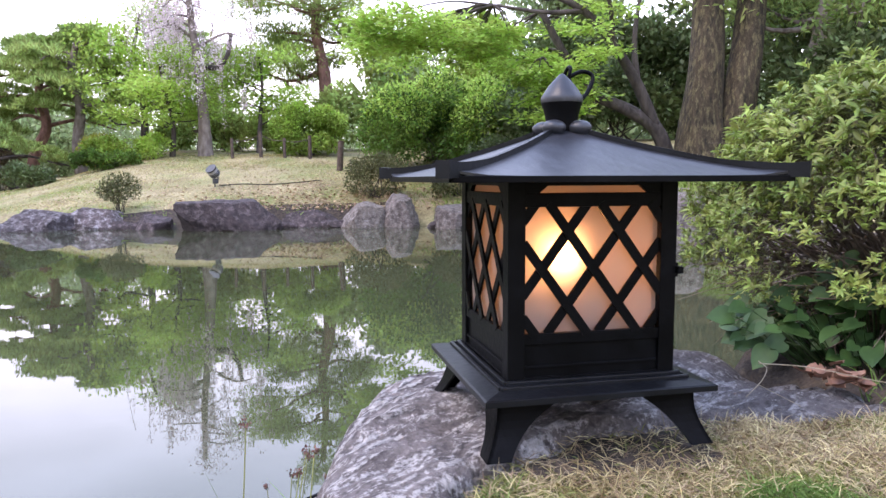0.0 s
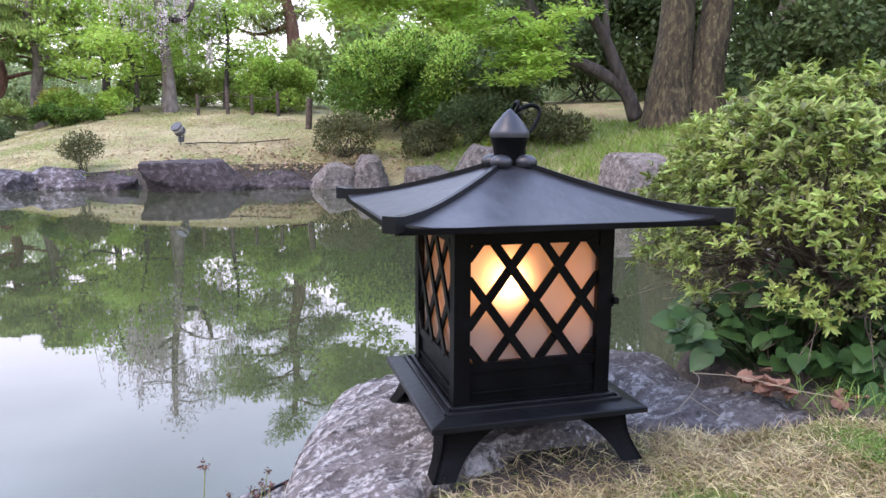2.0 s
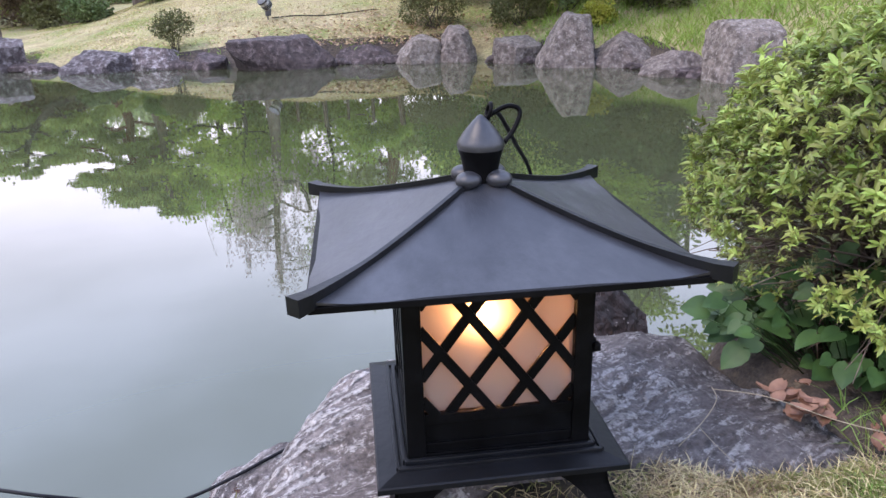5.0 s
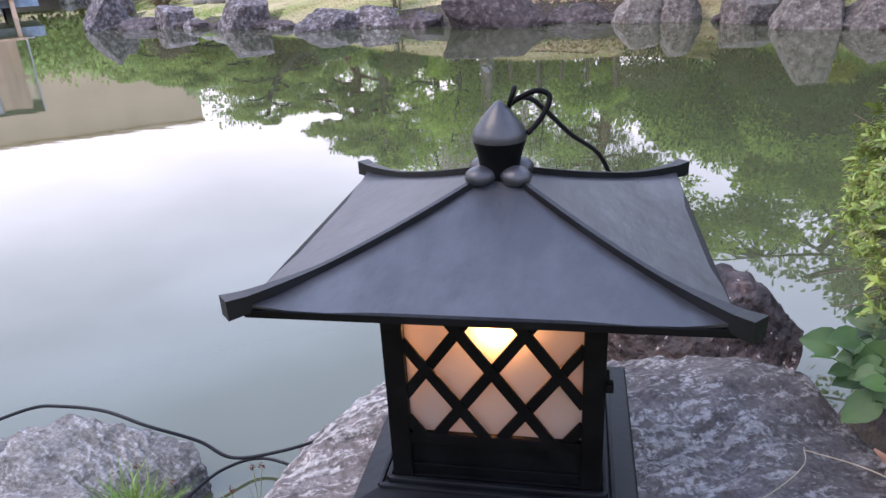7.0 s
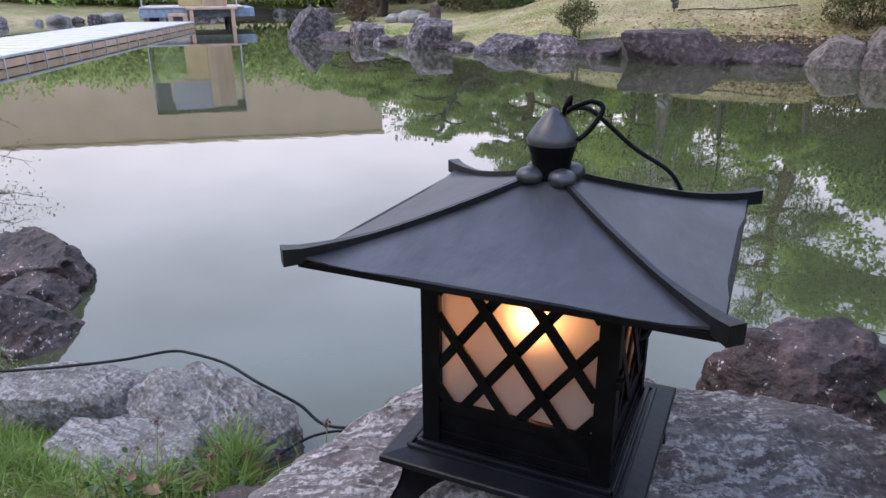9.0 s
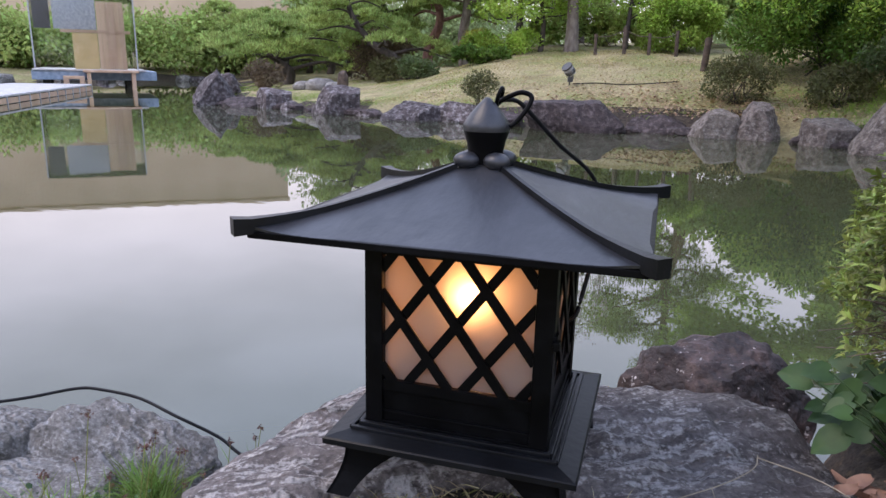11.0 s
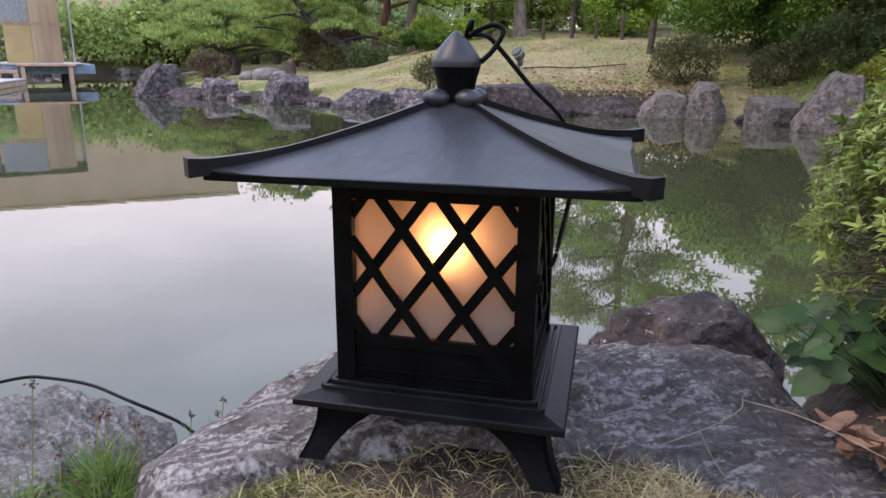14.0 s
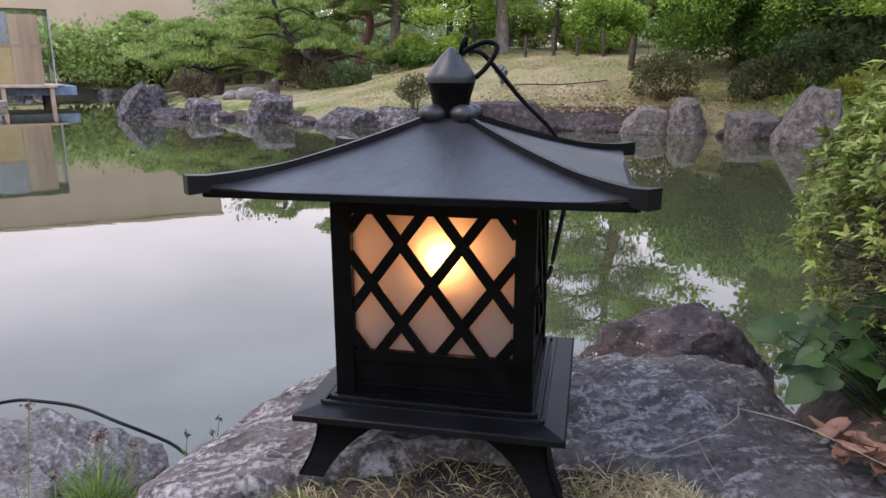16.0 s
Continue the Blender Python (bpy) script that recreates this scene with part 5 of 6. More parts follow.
me = leaves_mesh("fallen_leaves", np.stack([x, y, ground_height(x, y) + 0.07], -1), directions(rng, len(x)) * (1, 1, 0.2), directions(rng, len(x)) * 0.5 + np.array((0, 0, 1)), 0.09, 0.055)
tagged(part("fallen_leaves", me, M_LITTER), "scattered brown fallen leaves on the bank", "leaves", kind="stuff")


# ---- bushes and trees ----
def bush(name, x, y, half, count, leaf, mat, label, seed, sink=0.35, extra=None, bumps=26, wide=0.55):
    r = np.random.default_rng(seed)
    b = thing(name, label, "bush", (x, y, gz(x, y)))
    h = np.array(half)
    d = directions(r, bumps * 2)
    d = d[d[:, 2] > -0.5][:bumps]
    c = d * h * 0.72 + np.array((0, 0, h[2] * (1 - sink)))
    rad = np.full(len(c), float(min(h)) * 0.36) * r.uniform(0.75, 1.25, len(c))
    c = np.concatenate([c, [[0, 0, h[2] * (1 - sink)]]])
    rad = np.append(rad, min(h) * 0.7)
    part("leaves", crown_mesh("leaves", r, c, rad, count, leaf, wide=wide), mat, b)
    # brighter leaves over the top: sunlight put into the leaf colour
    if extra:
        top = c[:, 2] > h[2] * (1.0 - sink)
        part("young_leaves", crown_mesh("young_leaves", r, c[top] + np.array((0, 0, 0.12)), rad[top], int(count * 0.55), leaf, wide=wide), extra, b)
    st = [(smooth_line([(r.normal(0, 0.1) * h[0], r.normal(0, 0.1) * h[1], -0.1), tuple(q * (0.4, 0.4, 0.5)), tuple(q * 0.95)], 3), list(np.linspace(0.022, 0.006, 7) * min(1.0, min(h))), 5) for q in c[:14]]
    part("stem", tubes_mesh("stem", st), M_BARKDARK, b)
    return b


bush("round_bush", 4.3, 19.6, (2.75, 2.2, 1.75), 30000, 0.105, M_BUSHDEEP, "large rounded bush, leaves coloured sunlit above and shaded below", 201, extra=M_BRIGHT, bumps=46)
bush("round_bush", 6.3, 18.2, (1.5, 1.5, 1.3), 6000, 0.14, M_DARKLEAF, "dark green bush beside the large rounded one", 202)
bush("hedge_bush", 0.45, 24.2, (1.5, 1.1, 1.08), 13000, 0.09, M_BUSH, "clipped bright green bush behind the post fence", 203, extra=M_BRIGHT)
bush("clipped_bush", 1.88, 16.8, (0.97, 0.78, 0.70), 6500, 0.06, M_OLIVE, "clipped olive-brown bush near the shore", 204)
bush("small_bush", -4.22, 16.5, (0.50, 0.42, 0.44), 2600, 0.055, M_OLIVE, "small clipped olive bush between shore stones", 205, sink=-0.2)
bush("clipped_bush", 3.9, 16.3, (0.75, 0.6, 0.55), 4000, 0.07, M_OLIVE, "clipped dull green bush above the shore stones", 206)
bush("clipped_bush", 5.3, 16.4, (1.4, 0.9, 0.75), 6500, 0.08, M_DARKLEAF, "low wide dark green bush on the bank", 207)
bush("clipped_bush", 6.5, 14.5, (1.1, 0.8, 0.55), 5000, 0.08, M_OLIVE, "low dark bush under the old trees", 208)
bush("low_bush", 5.2, 14.3, (0.42, 0.35, 0.3), 1600, 0.07, M_YELLOWBUSH, "small yellow-green bush in the bank grass", 209)
bush("low_hedge", -6.0, 23.4, (1.4, 0.6, 0.40), 6000, 0.08, M_BUSHDEEP, "low dark green clipped hedge on the lawn", 210)
bush("low_bush", -4.7, 24.6, (0.7, 0.5, 0.5), 2200, 0.10, M_BRIGHT, "low bright green bush behind the hedge", 211)
bush("yellow_bush", -6.9, 26.5, (0.85, 0.7, 0.75), 2800, 0.11, M_YELLOWBUSH, "rounded yellow-green bush at the lawn's back edge", 212)
bush("brown_bush", -14.2, 22.8, (1.0, 0.8, 0.62), 3200, 0.09, M_BROWNBUSH, "rounded brownish clipped bush", 213)
bush("brown_bush", -11.5, 27.5, (2.0, 1.2, 1.2), 5000, 0.14, M_BROWNBUSH, "brown-leaved shrub under the pines", 214)
bush("low_bush", -8.2, 23.0, (0.9, 0.6, 0.5), 2500, 0.10, M_DARKLEAF, "low dark green bush on the lawn", 215)
bush("low_bush", -10.2, 25.0, (0.8, 0.6, 0.6), 2500, 0.10, M_OLIVE, "low olive bush on the lawn", 216)
bush("low_bush", -6.0, 24.4, (1.2, 0.7, 0.6), 3000, 0.11, M_BUSH, "low green bush behind the hedge", 217)
bush("dark_hedge", 10.5, 20.5, (4.5, 1.6, 2.6), 15000, 0.22, M_DARKLEAF, "tall dark evergreen hedge behind the trees", 218, bumps=60)
bush("dark_hedge", 16.0, 17.0, (3.5, 2.5, 3.6), 13000, 0.24, M_DARKLEAF, "tall dark evergreen shrubs behind the old trees", 219, bumps=60)
bush("dark_hedge", 12.5, 12.0, (2.4, 1.6, 1.5), 8000, 0.16, M_DARKLEAF, "dark shrubs beside the old trees", 220, bumps=40)
bush("dark_hedge", -2.4, 28.0, (3.5, 1.2, 0.9), 7000, 0.17, M_PINE, "dull green low hedge at the back of the lawn", 221, bumps=40)
bush("dark_hedge", 3.5, 26.5, (3.5, 1.5, 1.8), 8000, 0.2, M_PINE, "dull green shrubs behind the large bush", 222, bumps=40)


def branchy(r, base, path, radius, limbs, reach, rise=0.3, twist=0.5, top_r=0.35, droop=0.0, start=0.35):
    """A trunk along path, with limbs; gives the bars and the limbs' ends."""
    line = smooth_line(path, 6)
    n_ = len(line)
    bars = [(line, [radius * (1 - (1 - top_r) * i / (n_ - 1)) * (1 + 0.45 * math.exp(-6 * i / n_)) for i in range(n_)], 12)]
    ends = []
    for i in range(limbs):
        f = start + (1 - start) * (i + r.random()) / limbs
        o = line[min(int(f * (n_ - 1)), n_ - 1)]
        g = r.uniform(0, 2 * math.pi)
        ln = reach * r.uniform(0.55, 1.1) * (1.15 - 0.5 * f)
        d = Vector((math.cos(g), math.sin(g), rise * r.uniform(0.2, 1.4)))
        a = o + d * (ln * 0.45) + Vector(r.normal(0, 0.08 * ln * twist * 2, 3))
        b = o + d * ln + Vector(r.normal(0, 0.12 * ln * twist * 2, 3)) - Vector((0, 0, droop * ln))
        pts = smooth_line([o, a, b], 4)
        rr = radius * (1 - 0.6 * f) * 0.42
        bars.append((pts, list(np.linspace(rr, rr * 0.25, len(pts))), 7))
        ends += [tuple(b), tuple(a * 0.4 + b * 0.6)]
        for _ in range(2):
            c = pts[r.integers(3, len(pts) - 1)]
            e = c + Vector((r.normal(0, 0.3), r.normal(0, 0.3), r.uniform(0.0, 0.35) - droop)) * ln * 0.6
            bars.append((smooth_line([c, (c + e) / 2 + Vector(r.normal(0, 0.05 * ln, 3)), e], 3), list(np.linspace(rr * 0.45, rr * 0.12, 7)), 5))
            ends.append(tuple(e))
    ends.append(tuple(line[-1]))
    return bars, ends


def tree(name, x, y, path, radius, limbs, reach, bark, leaf_mat, count, leaf, clump, label, seed, flat=0.6, rise=0.3, droop=0.0, start=0.35, wide=0.55, lay=0.0, twist=0.5, top_r=0.35):
    r = np.random.default_rng(seed)
    t = thing(name, label, "tree", (x, y, gz(x, y)))
    bars, ends = branchy(r, None, [(0, 0, -0.3)] + path, radius, limbs, reach, rise, twist, top_r, droop, start)
    part("trunk", tubes_mesh("trunk", bars), bark, t)
    if count:
        rad = clump * r.uniform(0.6, 1.2, len(ends))
        part("crown", crown_mesh("crown", r, ends, rad, count, leaf, flat, wide=wide, lay=lay, shell=0.3), leaf_mat, t)
    return t


# weeping cherry, nearly bare, with strings of blossom
ch = tree("cherry_tree", -3.05, 24.6, [(-0.02, 0, 1.2), (-0.15, 0, 3.0), (-0.35, 0, 5.0), (-0.4, 0, 7.0)], 0.21, 17, 2.2, M_BARKPALE, M_BLOSSOM, 6500, 0.075, 0.7, "old weeping cherry with pale bark and the last pink blossom", 301, flat=1.3, rise=0.5, droop=0.25, start=0.45)
r = np.random.default_rng(302)
strings, places = [], []
for i in range(64):
    g, d0 = r.uniform(0, 6.28), r.uniform(0.4, 2.6)
    a = Vector((d0 * math.cos(g) - 0.3, d0 * math.sin(g), r.uniform(3.4, 6.5)))
    b = a + Vector((r.normal(0, 0.15), r.normal(0, 0.15), -r.uniform(1.0, 2.8)))
    strings.append((smooth_line([a, (a + b) / 2 + Vector((0.1 * math.cos(g), 0.1 * math.sin(g), 0)), b], 3), 0.006, 4))
    places += [tuple(a + (b - a) * q) for q in r.random(16)]
for one in strings:
    part("hanging_twig", tubes_mesh("hanging_twig", [one]), M_TWIG, ch)
part("hanging_blossom", crown_mesh("hanging_blossom", r, places, np.full(len(places), 0.11), 9000, 0.055, 1.4, wide=0.8), M_BLOSSOM, ch)
stub = smooth_line([(0.1, 0, 3.0), (0.55, 0, 3.05), (0.85, 0, 3.5), (0.98, 0, 4.2)], 5)
part("broken_limb", tubes_mesh("broken_limb", [(stub, list(np.linspace(0.10, 0.07, len(stub))), 9)]), M_BARKDARK, ch)

tree("red_pine", 1.35, 28.6, [(0.05, 0, 1.6), (-0.05, 0, 3.2), (-0.35, 0, 4.8), (-0.25, 0, 6.4), (-0.4, 0, 8.6)], 0.32, 22, 3.3, M_BARKRED, M_PINE, 30000, 0.19, 1.0, "tall red pine with twisted limbs and thin needle pads", 303, flat=0.45, rise=0.15, start=0.40, wide=0.22, twist=0.8)


def pad_pine(name, x, y, path, radius, limbs, reach, bark, pad, needle, label, seed, start=0.35, per_pad=900):
    """A trained pine: a bent trunk, level limbs and flat-bottomed pads of upright needle tufts."""
    r = np.random.default_rng(seed)
    t = thing(name, label, "tree", (x, y, gz(x, y)))
    line = smooth_line([(0, 0, -0.3)] + path, 6)
    n_ = len(line)
    bars = [(line, [radius * (1 - 0.6 * i / (n_ - 1)) for i in range(n_)], 10)]
    pads = [(line[-1], pad * 0.8)]
    for i in range(limbs):
        f = start + (1 - start) * (i + 0.5 * r.random()) / limbs
        o = line[min(int(f * (n_ - 1)), n_ - 1)]
        g = i * 2.4 + r.normal(0, 0.3)
        ln = reach * r.uniform(0.7, 1.1) * (1.2 - 0.75 * f)
        way = Vector((math.cos(g), math.sin(g), 0))
        side = Vector((-math.sin(g), math.cos(g), 0))
        a, b = o + way * (ln * 0.5) + side * r.normal(0, 0.12 * ln) + Vector((0, 0, 0.10 * ln)), o + way * ln + Vector((0, 0, r.uniform(-0.08, 0.06) * ln))
        pts = smooth_line([o, a, b], 4)
        bars.append((pts, list(np.linspace(radius * 0.42 * (1.1 - 0.6 * f), radius * 0.10, len(pts))), 6))
        pads += [(b + Vector((0, 0, 0.06)), pad * r.uniform(0.75, 1.15)), (pts[5] + side * (pad * r.uniform(-0.9, 0.9)) + Vector((0, 0, 0.10)), pad * r.uniform(0.55, 0.9))]
    part("trunk", tubes_mesh("trunk", bars), bark, t)
    at, along = [], []
    for c, size in pads:
        m = 16
        g, d = r.uniform(0, 2 * math.pi, m), size * np.sqrt(r.random(m))
        tuft = np.stack([d * np.cos(g), d * np.sin(g), 0.34 * size * (1 - (d / size) ** 2)], -1) + np.array(c)
        pick = r.integers(0, m, per_pad)
        q = directions(r, per_pad) * (0.27 * size * r.random((per_pad, 1)) ** 0.5)
        q[:, 2] = np.abs(q[:, 2]) * 0.8
        at.append(tuft[pick] + q)
        along.append(q / size * 3 + np.array((0, 0, 0.55)) + r.normal(0, 0.35, (per_pad, 3)))
    at, along = np.concatenate(at), np.concatenate(along)
    L = needle * r.uniform(0.6, 1.3, len(at))
    part("needles", leaves_mesh("needles", at, along, directions(r, len(at)), L, L * 0.24), M_PINE, t)


pad_pine("pine_tree", -10.2, 30.0, [(0.1, 0, 1.2), (0.6, 0, 2.4), (0.4, 0, 3.9), (0.9, 0, 5.4)], 0.27, 12, 3.8, M_BARKRED, 1.05, 0.20, "spreading pine with layered needle pads", 304, 0.5)
pad_pine("pine_tree", -8.0, 28.5, [(-0.1, 0, 1.3), (0.05, 0, 2.6), (-0.2, 0, 4.0), (0.1, 0, 5.2)], 0.25, 12, 3.6, M_BARKPALE, 1.0, 0.20, "pine with a pale trunk and layered needle pads", 305, 0.5)
pad_pine("pine_tree", -9.2, 25.8, [(-0.8, 0, 0.7), (-1.8, 0, 1.3), (-2.7, 0, 2.3), (-3.0, 0, 3.3)], 0.2, 10, 2.6, M_BARKDARK, 0.8, 0.17, "garden pine leaning over the lawn", 307, 0.35)
for i, (x, y, h) in enumerate(((-25.5, 40.5, 4.6), (-21.5, 36.0, 4.2), (-18.2, 31.0, 3.4), (-23.0, 43.0, 5.4), (-16.3, 34.5, 4.4), (-29.5, 43, 5.4), (-16.0, 27.5, 2.8), (-20.0, 40.0, 5.2), (-13.0, 31.5, 4.4))):
    pad_pine("garden_pine", x, y, [(0.3, 0, h * 0.2), (-0.4, 0, h * 0.4), (0.3, 0, h * 0.62), (0, 0, h * 0.80)], 0.24, 11, 3.4, M_BARKDARK, 1.0, 0.21, "broad garden pine with layered pads beyond the inlet", 310 + i, 0.28, 760)
tree("young_maple", -4.2, 24.8, [(0.1, 0, 1.0), (-0.1, 0, 2.0), (-0.3, 0, 3.2)], 0.09, 16, 2.0, M_BARKDARK, M_BRIGHT, 8000, 0.13, 0.75, "slender young maple with fresh bright green leaves", 320, flat=0.4, rise=0.25, start=0.3, lay=0.5)
tree("young_maple", -1.3, 25.4, [(0.1, 0, 1.2), (0.2, 0, 2.4), (0.1, 0, 3.6)], 0.09, 14, 1.8, M_BARKDARK, M_BRIGHT, 6500, 0.13, 0.7, "slender tree with fresh green leaves behind the fence", 321, flat=0.5, rise=0.25, start=0.3, lay=0.4)
tree("young_maple", -5.6, 27.5, [(0.1, 0, 1.6), (-0.2, 0, 3.4), (0.1, 0, 5.2)], 0.14, 18, 2.4, M_BARKDARK, M_BRIGHT, 8000, 0.15, 0.9, "light green tree behind the lawn", 322, flat=0.6, rise=0.3, start=0.3)

# old tree of three stems
old = thing("old_tree", "massive old tree with several grey-brown stems from one base", "tree", (9.7, 13.8, gz(9.7, 13.8)))
for i, (pts, rad) in enumerate((([(-0.45, 0.1, -0.3), (-0.42, 0.1, 1.0), (-0.30, 0.15, 2.6), (-0.35, 0.2, 4.5), (-0.6, 0.3, 7.5)], 0.47), ([(0.35, -0.15, -0.3), (0.34, -0.12, 0.9), (0.55, -0.1, 2.2), (0.80, 0, 4.2), (1.05, 0, 7.5)], 0.45),
                                ([(0.75, 0.45, -0.3), (0.80, 0.45, 1.2), (1.0, 0.5, 2.8), (1.3, 0.6, 5.0), (1.7, 0.7, 7.5)], 0.34))):
    line = smooth_line(pts, 8)
    n_ = len(line)
    v, f = tube(line, [rad * (1 - 0.42 * k_ / n_) * (1 + 0.55 * math.exp(-5.5 * k_ / n_)) for k_ in range(n_)], 22)
    v = [q + Vector((1, 1, 0)) * 0.09 * noise.noise(Vector((q.x * 2.4, q.y * 2.4, q.z * 0.7 + i))) for q in v]
    part("stem", mesh_of("stem", v, f, True), M_BARK, old)
r = np.random.default_rng(330)
bars, ends = branchy(r, None, [(0.1, 0.2, 4.5), (0.1, 0.2, 6.5), (0, 0.2, 9.0)], 0.25, 26, 4.2, 0.35, 0.6, 0.3)
part("branchwork", tubes_mesh("branchwork", bars), M_BARK, old)
part("crown", crown_mesh("crown", r, [e for e in ends if e[2] > 5.4], np.full(len([e for e in ends if e[2] > 5.4]), 0.95), 7000, 0.20, 0.7, shell=0.3), M_BUSH, old)

# maple reaching out over the bank, with layered sprays of bright leaves
mp_ = thing("maple_tree", "spreading maple with dark forked limbs and bright layered leaves", "tree", (8.75, 14.5, gz(8.75, 14.5)))
limbs_ = [([(0.0, 0.0, 0.2), (-0.35, 0.0, 0.9), (-1.1, 0.1, 1.35), (-2.0, 0.2, 1.75), (-2.6, 0.3, 2.6), (-3.2, 0.3, 3.6)], 0.20), ([(-0.35, 0.0, 0.9), (-0.9, -0.1, 1.9), (-1.6, -0.2, 2.8), (-2.4, -0.3, 3.5), (-3.6, -0.3, 4.0)], 0.16),
          ([(-0.9, -0.1, 1.9), (-0.95, 0.0, 3.0), (-0.7, 0.1, 4.4)], 0.09), ([(-2.4, -0.3, 3.5), (-3.4, -0.4, 3.4), (-4.6, -0.4, 3.5)], 0.07), ([(-2.0, 0.2, 1.75), (-2.8, -0.2, 1.9), (-3.4, -0.4, 2.4)], 0.07),
          ([(-1.6, -0.2, 2.8), (-2.0, -0.8, 3.6), (-2.6, -1.2, 4.2)], 0.07)]
bars = []
for pts, rad in limbs_:
    line = smooth_line(pts, 6)
    bars.append((line, list(np.linspace(rad, rad * 0.4, len(line))), 9))
r = np.random.default_rng(331)
sprays = []
for i in range(80):
    g = r.random()
    q = r.uniform(-7.6, -1.6)
    q = (q, r.normal(0.2, 1.0), r.uniform(2.5 if q < -4.0 else 1.6, 3.0 if q < -2.6 else 4.8))
    sprays.append(q)
for i in range(14):
    sprays.append((r.uniform(-3.6, -2.3), r.normal(-0.5, 0.4), r.uniform(1.0, 2.2)))
for q in sprays[::2]:
    a = min((Vector(b) for pts, _ in limbs_ for b in pts), key=lambda b: (b - Vector(q)).length)
    bars.append((smooth_line([a, (a + Vector(q)) / 2 + Vector((0, 0, 0.15)), q], 3), list(np.linspace(0.03, 0.008, 7)), 5))
part("branchwork", tubes_mesh("branchwork", bars), M_BARKDARK, mp_)
part("crown", crown_mesh("crown", r, sprays, r.uniform(0.45, 0.85, len(sprays)), 17000, 0.13, 0.22, lay=0.7, shell=0.1), M_BRIGHT, mp_)

tree("leaning_tree", 11.6, 13.4, [(0.25, 0, 1.4), (0.45, 0, 2.4), (0.8, 0, 4.2), (1.6, 0, 6.5)], 0.30, 16, 3.0, M_BARKPALE, M_PINE, 8000, 0.22, 1.1, "leaning pine with a thick grey trunk", 332, flat=0.5, rise=0.1, start=0.5, wide=0.3)
for i, (x, y, h, mat) in enumerate(((7.8, 26.0, 4.6, M_BUSH), (5.2, 33, 4.8, M_PINE), (11.0, 27, 9.0, M_WOODS), (16.5, 23, 10.0, M_DARKLEAF), (-4.5, 38, 6.0, M_PINE), (20, 15, 8, M_DARKLEAF), (15, 8, 6.5, M_DARKLEAF))):
    tree("background_tree", x, y, [(0.1, 0, h * 0.3), (-0.1, 0, h * 0.6), (0, 0, h * 0.95)], 0.28, 24, h * 0.36, M_BARKDARK, mat, 9000, 0.30, h * 0.15, "tall leafy tree behind the garden", 340 + i, flat=0.7, rise=0.35, start=0.25)


# distant woods round the garden
def woods(label, seed, angles, dist, tall, k, mat, leaf=0.30):
    r = np.random.default_rng(seed)
    g = r.uniform(*angles, k)
    d = r.uniform(*dist, k)
    h = r.uniform(*tall, k)
    c, rad = [], []
    for i in range(k):
        for _ in range(9):
            c.append((d[i] * math.sin(g[i]) + r.normal(0, 1.6), d[i] * math.cos(g[i]) + r.normal(0, 1.6), 0.8 + h[i] * r.random() ** 0.8))
            rad.append(r.uniform(0.9, 1.8))
    me = crown_mesh("far_woods", r, c, rad, k * 1250, leaf, 0.75, shell=0.4)
    tagged(part("far_woods", me, mat), label, "woods", kind="stuff")


woods("mixed green woods behind the far bank", 401, (-0.50, 0.95), (46, 66), (2.8, 6.2), 130, M_WOODS)
woods("green trees behind the old trees", 405, (0.2, 1.0), (30, 40), (3.5, 7.5), 40, M_WOODS)
woods("dark trees beyond the inlet", 402, (-1.0, -0.5), (50, 56), (0.6, 2.8), 40, M_PINE)
woods("trees behind the lawn on this side of the pond", 403, (1.3, 4.9), (26, 50), (5, 10), 60, M_WOODS, 0.4)
bare = tree("bare_tree", -43.0, 24.5, [(0.2, 0, 3), (-0.3, 0, 6), (0.4, 0, 9), (0.2, 0, 12.5)], 0.15, 34, 5.0, M_BARKDARK, M_WOODS, 500, 0.2, 1.2, "tall tree with thin, barely leafed branches", 404, rise=0.5, droop=0.15, start=0.3)

# ---- fence posts on the far bank ----
post_tops = []
for i, (x, y, h, rad) in enumerate(((-2.05, 22.9, 0.66, 0.055), (-1.14, 22.9, 0.86, 0.065), (-0.38, 22.9, 0.66, 0.055), (0.45, 22.9, 0.78, 0.06), (1.2, 20.1, 0.88, 0.095))):
    z0 = gz(x, y)
    bm = bmesh.new()
    bmesh.ops.create_cone(bm, segments=10, cap_ends=True, radius1=rad * 1.05, radius2=rad * 0.92, depth=h + 0.3)
    bmesh.ops.translate(bm, vec=(0, 0, (h + 0.3) / 2 - 0.3), verts=bm.verts)
    bmesh.ops.bevel(bm, geom=[e for e in bm.edges if e.verts[0].co.z > h - 0.02 and e.verts[1].co.z > h - 0.02], offset=rad * 0.25, segments=2, affect="EDGES")
    ob = part("fence_post", bm, M_POST)
    ob.matrix_basis = pose(x, y, z0, rng.normal(0, 1.5), rng.normal(0, 1.5), i * 40)
    tagged(ob, "weathered dark wooden post in the lawn", "post", "fence posts")
    post_tops.append((x, y, z0 + h * 0.85))
ropes = [(smooth_line([a, tuple((np.array(a) + np.array(b)) / 2 - (0, 0, 0.07)), b], 5), 0.012, 6) for a, b in zip(post_tops[:3], post_tops[1:4])]
tagged(part("fence_rope", tubes_mesh("fence_rope", ropes), M_TWIG), "slack rope strung between the wooden posts", "rope")
st = rock("tree_stump", (-9.6, 19.9, gz(-9.6, 19.9) + 0.3), (0.16, 0.16, 0.45), "short dark wooden stump on the lawn", M_POST, seed=170, square=3, rough=0.12, level=3)
st["category"] = "stump"

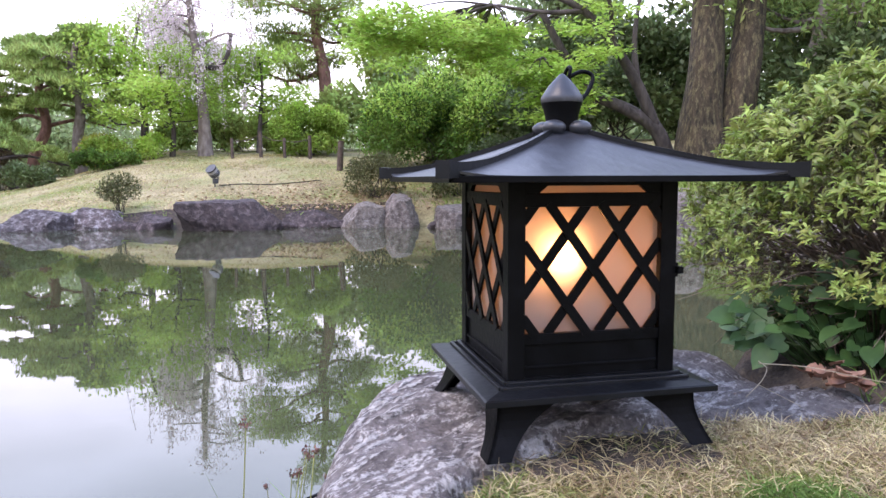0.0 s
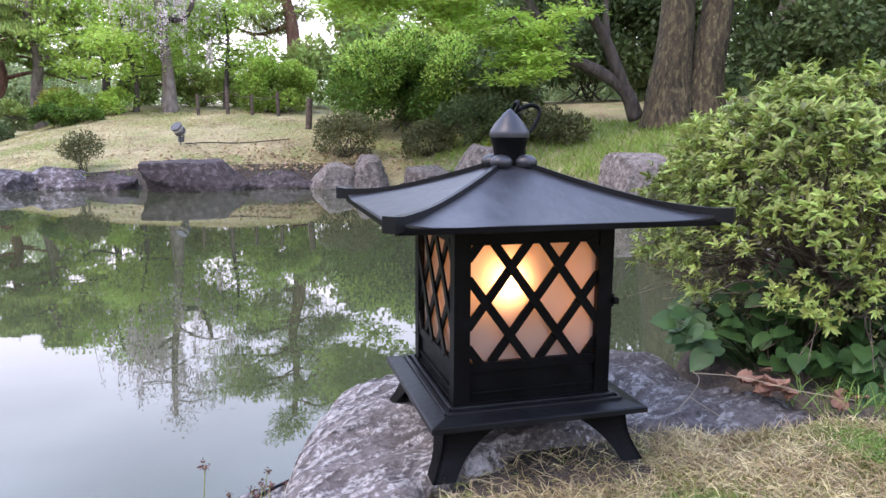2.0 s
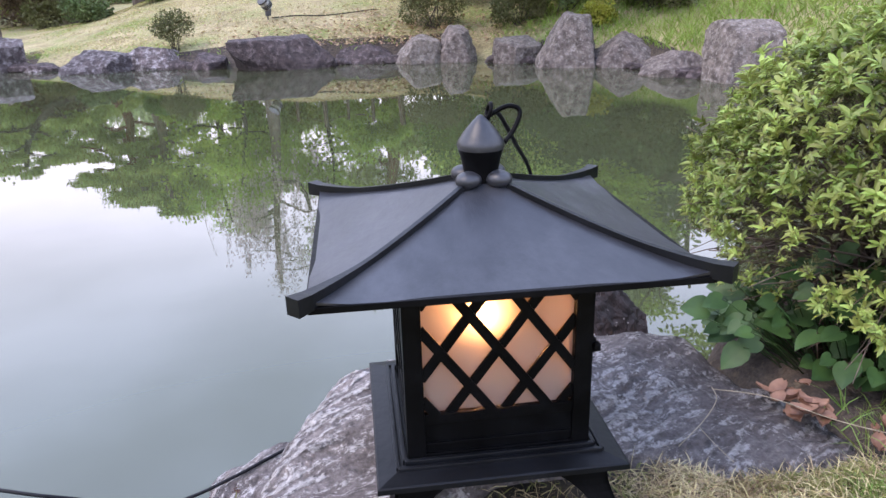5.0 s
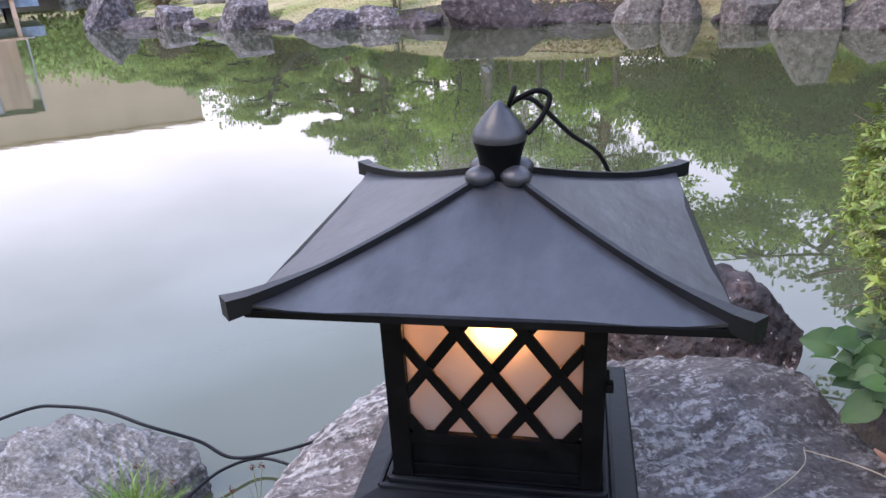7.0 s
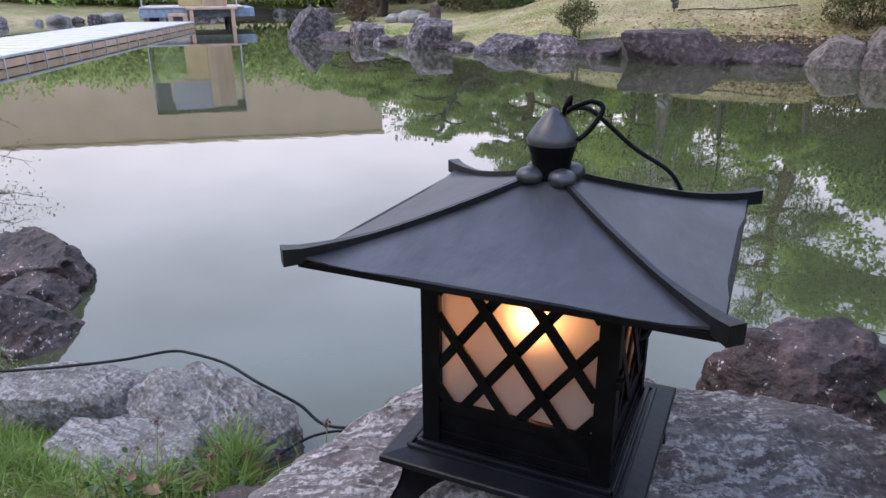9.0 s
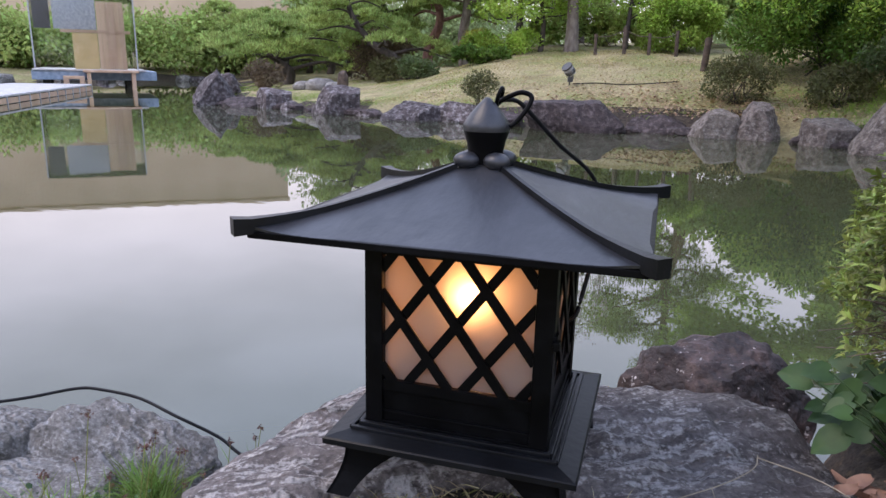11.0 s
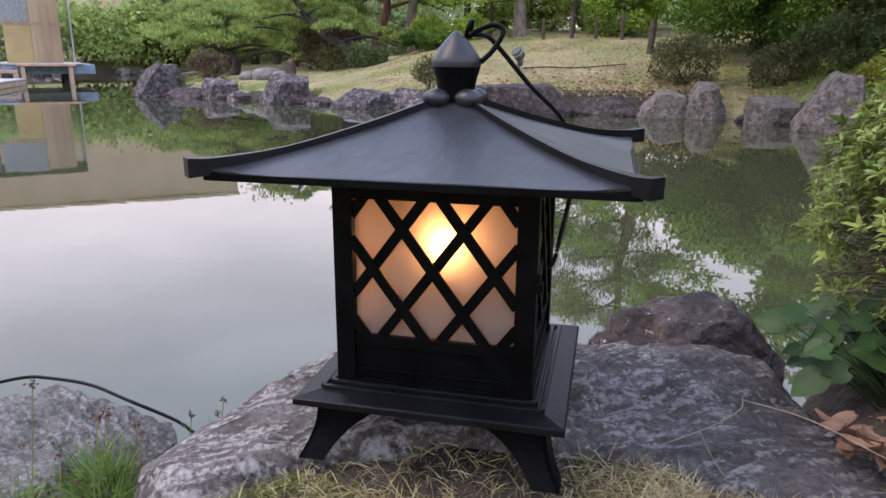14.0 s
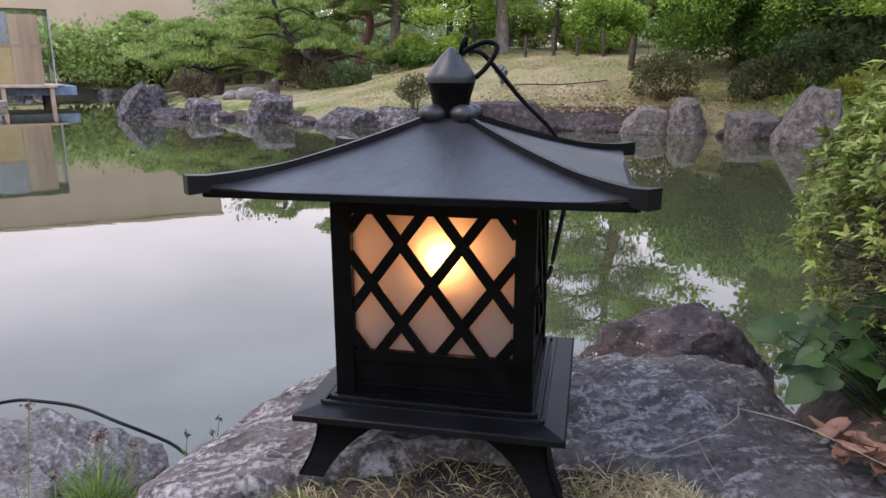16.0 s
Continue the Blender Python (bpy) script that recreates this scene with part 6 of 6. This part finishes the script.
# ---- garden spotlight ----
sx, sy = -2.25, 18.5
spot = thing("garden_spotlight", "grey garden spotlight on a short stake, tilted upwards", "lamp", (sx, sy, gz(sx, sy)), 20)
spot.scale = (0.85, 0.85, 0.85)
bm = bmesh.new()
bmesh.ops.create_cone(bm, segments=20, cap_ends=True, radius1=0.13, radius2=0.18, depth=0.34)
bmesh.ops.bevel(bm, geom=[e for e in bm.edges if e.calc_face_angle(0) > 1.0], offset=0.015, segments=2, affect="EDGES")
bmesh.ops.transform(bm, matrix=pose(-0.03, 0, 0.46, 22, -42, 0), verts=bm.verts)
head = part("lamp_head", bm, M_LAMPGREY, spot)
bm = bmesh.new()
bmesh.ops.create_cone(bm, segments=20, cap_ends=True, radius1=0.178, radius2=0.178, depth=0.05)
bmesh.ops.transform(bm, matrix=pose(-0.03, 0, 0.46, 22, -42, 0) @ pose(0, 0, 0.15), verts=bm.verts)
part("rim", bm, M_LAMPDARK, head)
for q in (-0.09, -0.04, 0.01):
    bm = bmesh.new()
    bmesh.ops.create_cone(bm, segments=20, cap_ends=True, radius1=0.172, radius2=0.172, depth=0.02)
    bmesh.ops.transform(bm, matrix=pose(-0.03, 0, 0.46, 22, -42, 0) @ pose(0, 0, q), verts=bm.verts)
    part("cooling_fin", bm, M_LAMPDARK, head)
part("bracket", merge(box(-0.02, 0.12, -0.02, 0.02, 0.20, 0.24, 0.005), box(0.08, 0.12, -0.02, 0.02, 0.20, 0.42, 0.005)), M_LAMPDARK, spot)
part("ballast_box", box(-0.06, 0.10, -0.06, 0.06, 0.10, 0.26, 0.01), M_LAMPDARK, spot)
part("stake", box(-0.018, 0.018, -0.018, 0.018, -0.2, 0.12, 0.003), M_LAMPDARK, spot)
line = smooth_line([(sx + 0.1, sy, gz(sx, sy) + 0.04)] + [(sx + 0.7 * k_, sy + 0.1 * math.sin(k_ * 2.0), gz(sx + 0.7 * k_, sy + 0.1 * math.sin(k_ * 2.0)) + 0.035) for k_ in range(1, 5)], 4)
tagged(part("lamp_cable", tubes_mesh("lamp_cable", [(line, 0.014, 6)]), M_CORD), "black cable running from the spotlight over the lawn", "cable")

# ---- glass pavilion, deck and hall ----
pav = thing("glass_pavilion", "glass-walled pavilion with pale wooden panels on a blue tiled plinth", "building", (-24.4, 25.0, 0.0), math.degrees(math.atan2(2.8, 3.0)))
HW, HT, FL = 2.05, 3.1, 0.20
part("plinth", box(-HW - 0.15, HW + 0.75, -0.40, 4.6, FL - 0.46, FL - 0.064, 0.02), M_BLUE, pav, "blue tiled edge of the floor")
for px, py in ((-1.7, 0.6), (1.7, 0.6), (-1.7, 3.6), (1.7, 3.6)):
    part("pier", box(px - 0.14, px + 0.14, py - 0.14, py + 0.14, W - 0.5, FL - 0.464), M_LAMPDARK, pav)
part("floor_slab", box(-HW - 0.1, HW + 0.3, -0.5, 4.4, FL - 0.06, FL, 0.01), M_DECK, pav)
for nm, d in (("front_pane", (-HW, HW, -0.02, 0.0, FL, FL + HT)), ("side_pane", (HW - 0.02, HW, 0.0, 4.1, FL, FL + HT)), ("side_pane", (-HW, -HW + 0.02, 0.0, 4.1, FL, FL + HT)), ("back_pane", (-HW, HW, 4.1, 4.12, FL, FL + HT)), ("roof_pane", (-HW, HW, 0.0, 4.1, FL + HT, FL + HT + 0.03))):
    ob = part(nm, box(*d), M_GLASS, pav, "clear greenish glass")
    ob.visible_shadow = False
for xx in (-HW, HW):
    part("glass_edge", box(xx - 0.03, xx + 0.03, -0.05, 0.0, FL, FL + HT, 0.005), M_LAMPGREY, pav, "pale glass edge")
for k_ in range(6):
    part("wood_panel", box(0.52 + 0.185 * k_, 0.70 + 0.185 * k_, 0.05, 0.11, FL, FL + HT - 0.2, 0.004), M_WOOD, pav)
part("beam", box(-0.95, 1.85, 0.012, 0.045, FL + 1.55, FL + 1.68, 0.006), M_WOOD, pav)
part("yellow_panel", box(-0.5, 0.5, 0.05, 0.09, FL, FL + 1.54, 0.004), M_YELLOW, pav)
# added sheets behind the glass, standing for its grey and dark reflection
part("reflection_sheet", box(-1.2, 0.5, 0.30, 0.33, FL + 1.70, FL + HT - 0.1, 0.004), M_LAMPGREY, pav, "grey sheet standing for a reflection in the glass")
part("reflection_sheet", box(-1.95, -1.3, 0.30, 0.33, FL + 1.70, FL + HT - 0.1, 0.004), M_LAMPDARK, pav, "dark sheet standing for a reflection in the glass")
for px in (0.02, 1.80):
    for py in (-1.15, -0.55):
        part("stage_post", box(px - 0.08, px + 0.08, py - 0.07, py + 0.07, W - 0.3, FL - 0.12, 0.008), M_WOOD, pav)
part("stage_top", box(-0.20, 2.02, -1.30, -0.42, FL - 0.12, FL - 0.02, 0.012), M_WOOD, pav, "pale wooden landing")
for d in ((-0.98, -0.16, -1.2, -0.5, FL - 0.40, FL - 0.28), (-0.98, -0.78, -1.2, -0.5, W - 0.2, FL - 0.404), (-0.36, -0.16, -1.2, -0.5, W - 0.2, FL - 0.404)):
    part("step_block", box(*d, 0.008), M_WOOD, pav)

deck = thing("wooden_walkway", "long bleached white walkway with pale wooden sides over the water", "walkway", (-24.0, 22.4, 0.0), math.degrees(math.atan2(-14.5, 8.5)))
part("walk_surface", box(-0.3, 22.0, -1.55, 1.55, -0.44, -0.38, 0.01), M_DECK, deck)
for k_ in range(22):
    for side in (-1, 1):
        part("side_board", box(-0.27 + k_, 0.66 + k_, side * 1.5 - 0.03, side * 1.5 + 0.03, W + 0.015, -0.47, 0.005), M_WOOD, deck)
        part("pile", box(-0.335 + k_, -0.275 + k_, side * 1.5 - 0.05, side * 1.5 + 0.05, W - 0.4, -0.442), M_DECK, deck)
    part("cross_rib", box(-0.30 + k_, -0.285 + k_, -1.55, 1.55, -0.379, -0.374), M_LAMPGREY, deck)

hall = thing("hall_building", "large plain tan building with a flat roof beyond the trees", "building", (-34.5, 60.0, 0.0), math.degrees(math.atan2(-20.5, -27.5)))
part("main_wall", box(0.0, 60.0, -14.0, 0.0, -0.5, 11.0, 0.03), M_TAN, hall)
part("parapet", box(-0.15, 60.15, -14.15, 0.15, 11.0, 11.3, 0.03), M_TAN, hall)
part("side_wing", box(-7.5, -0.02, -12.0, -2.0, -0.5, 8.4, 0.03), M_TAN, hall)
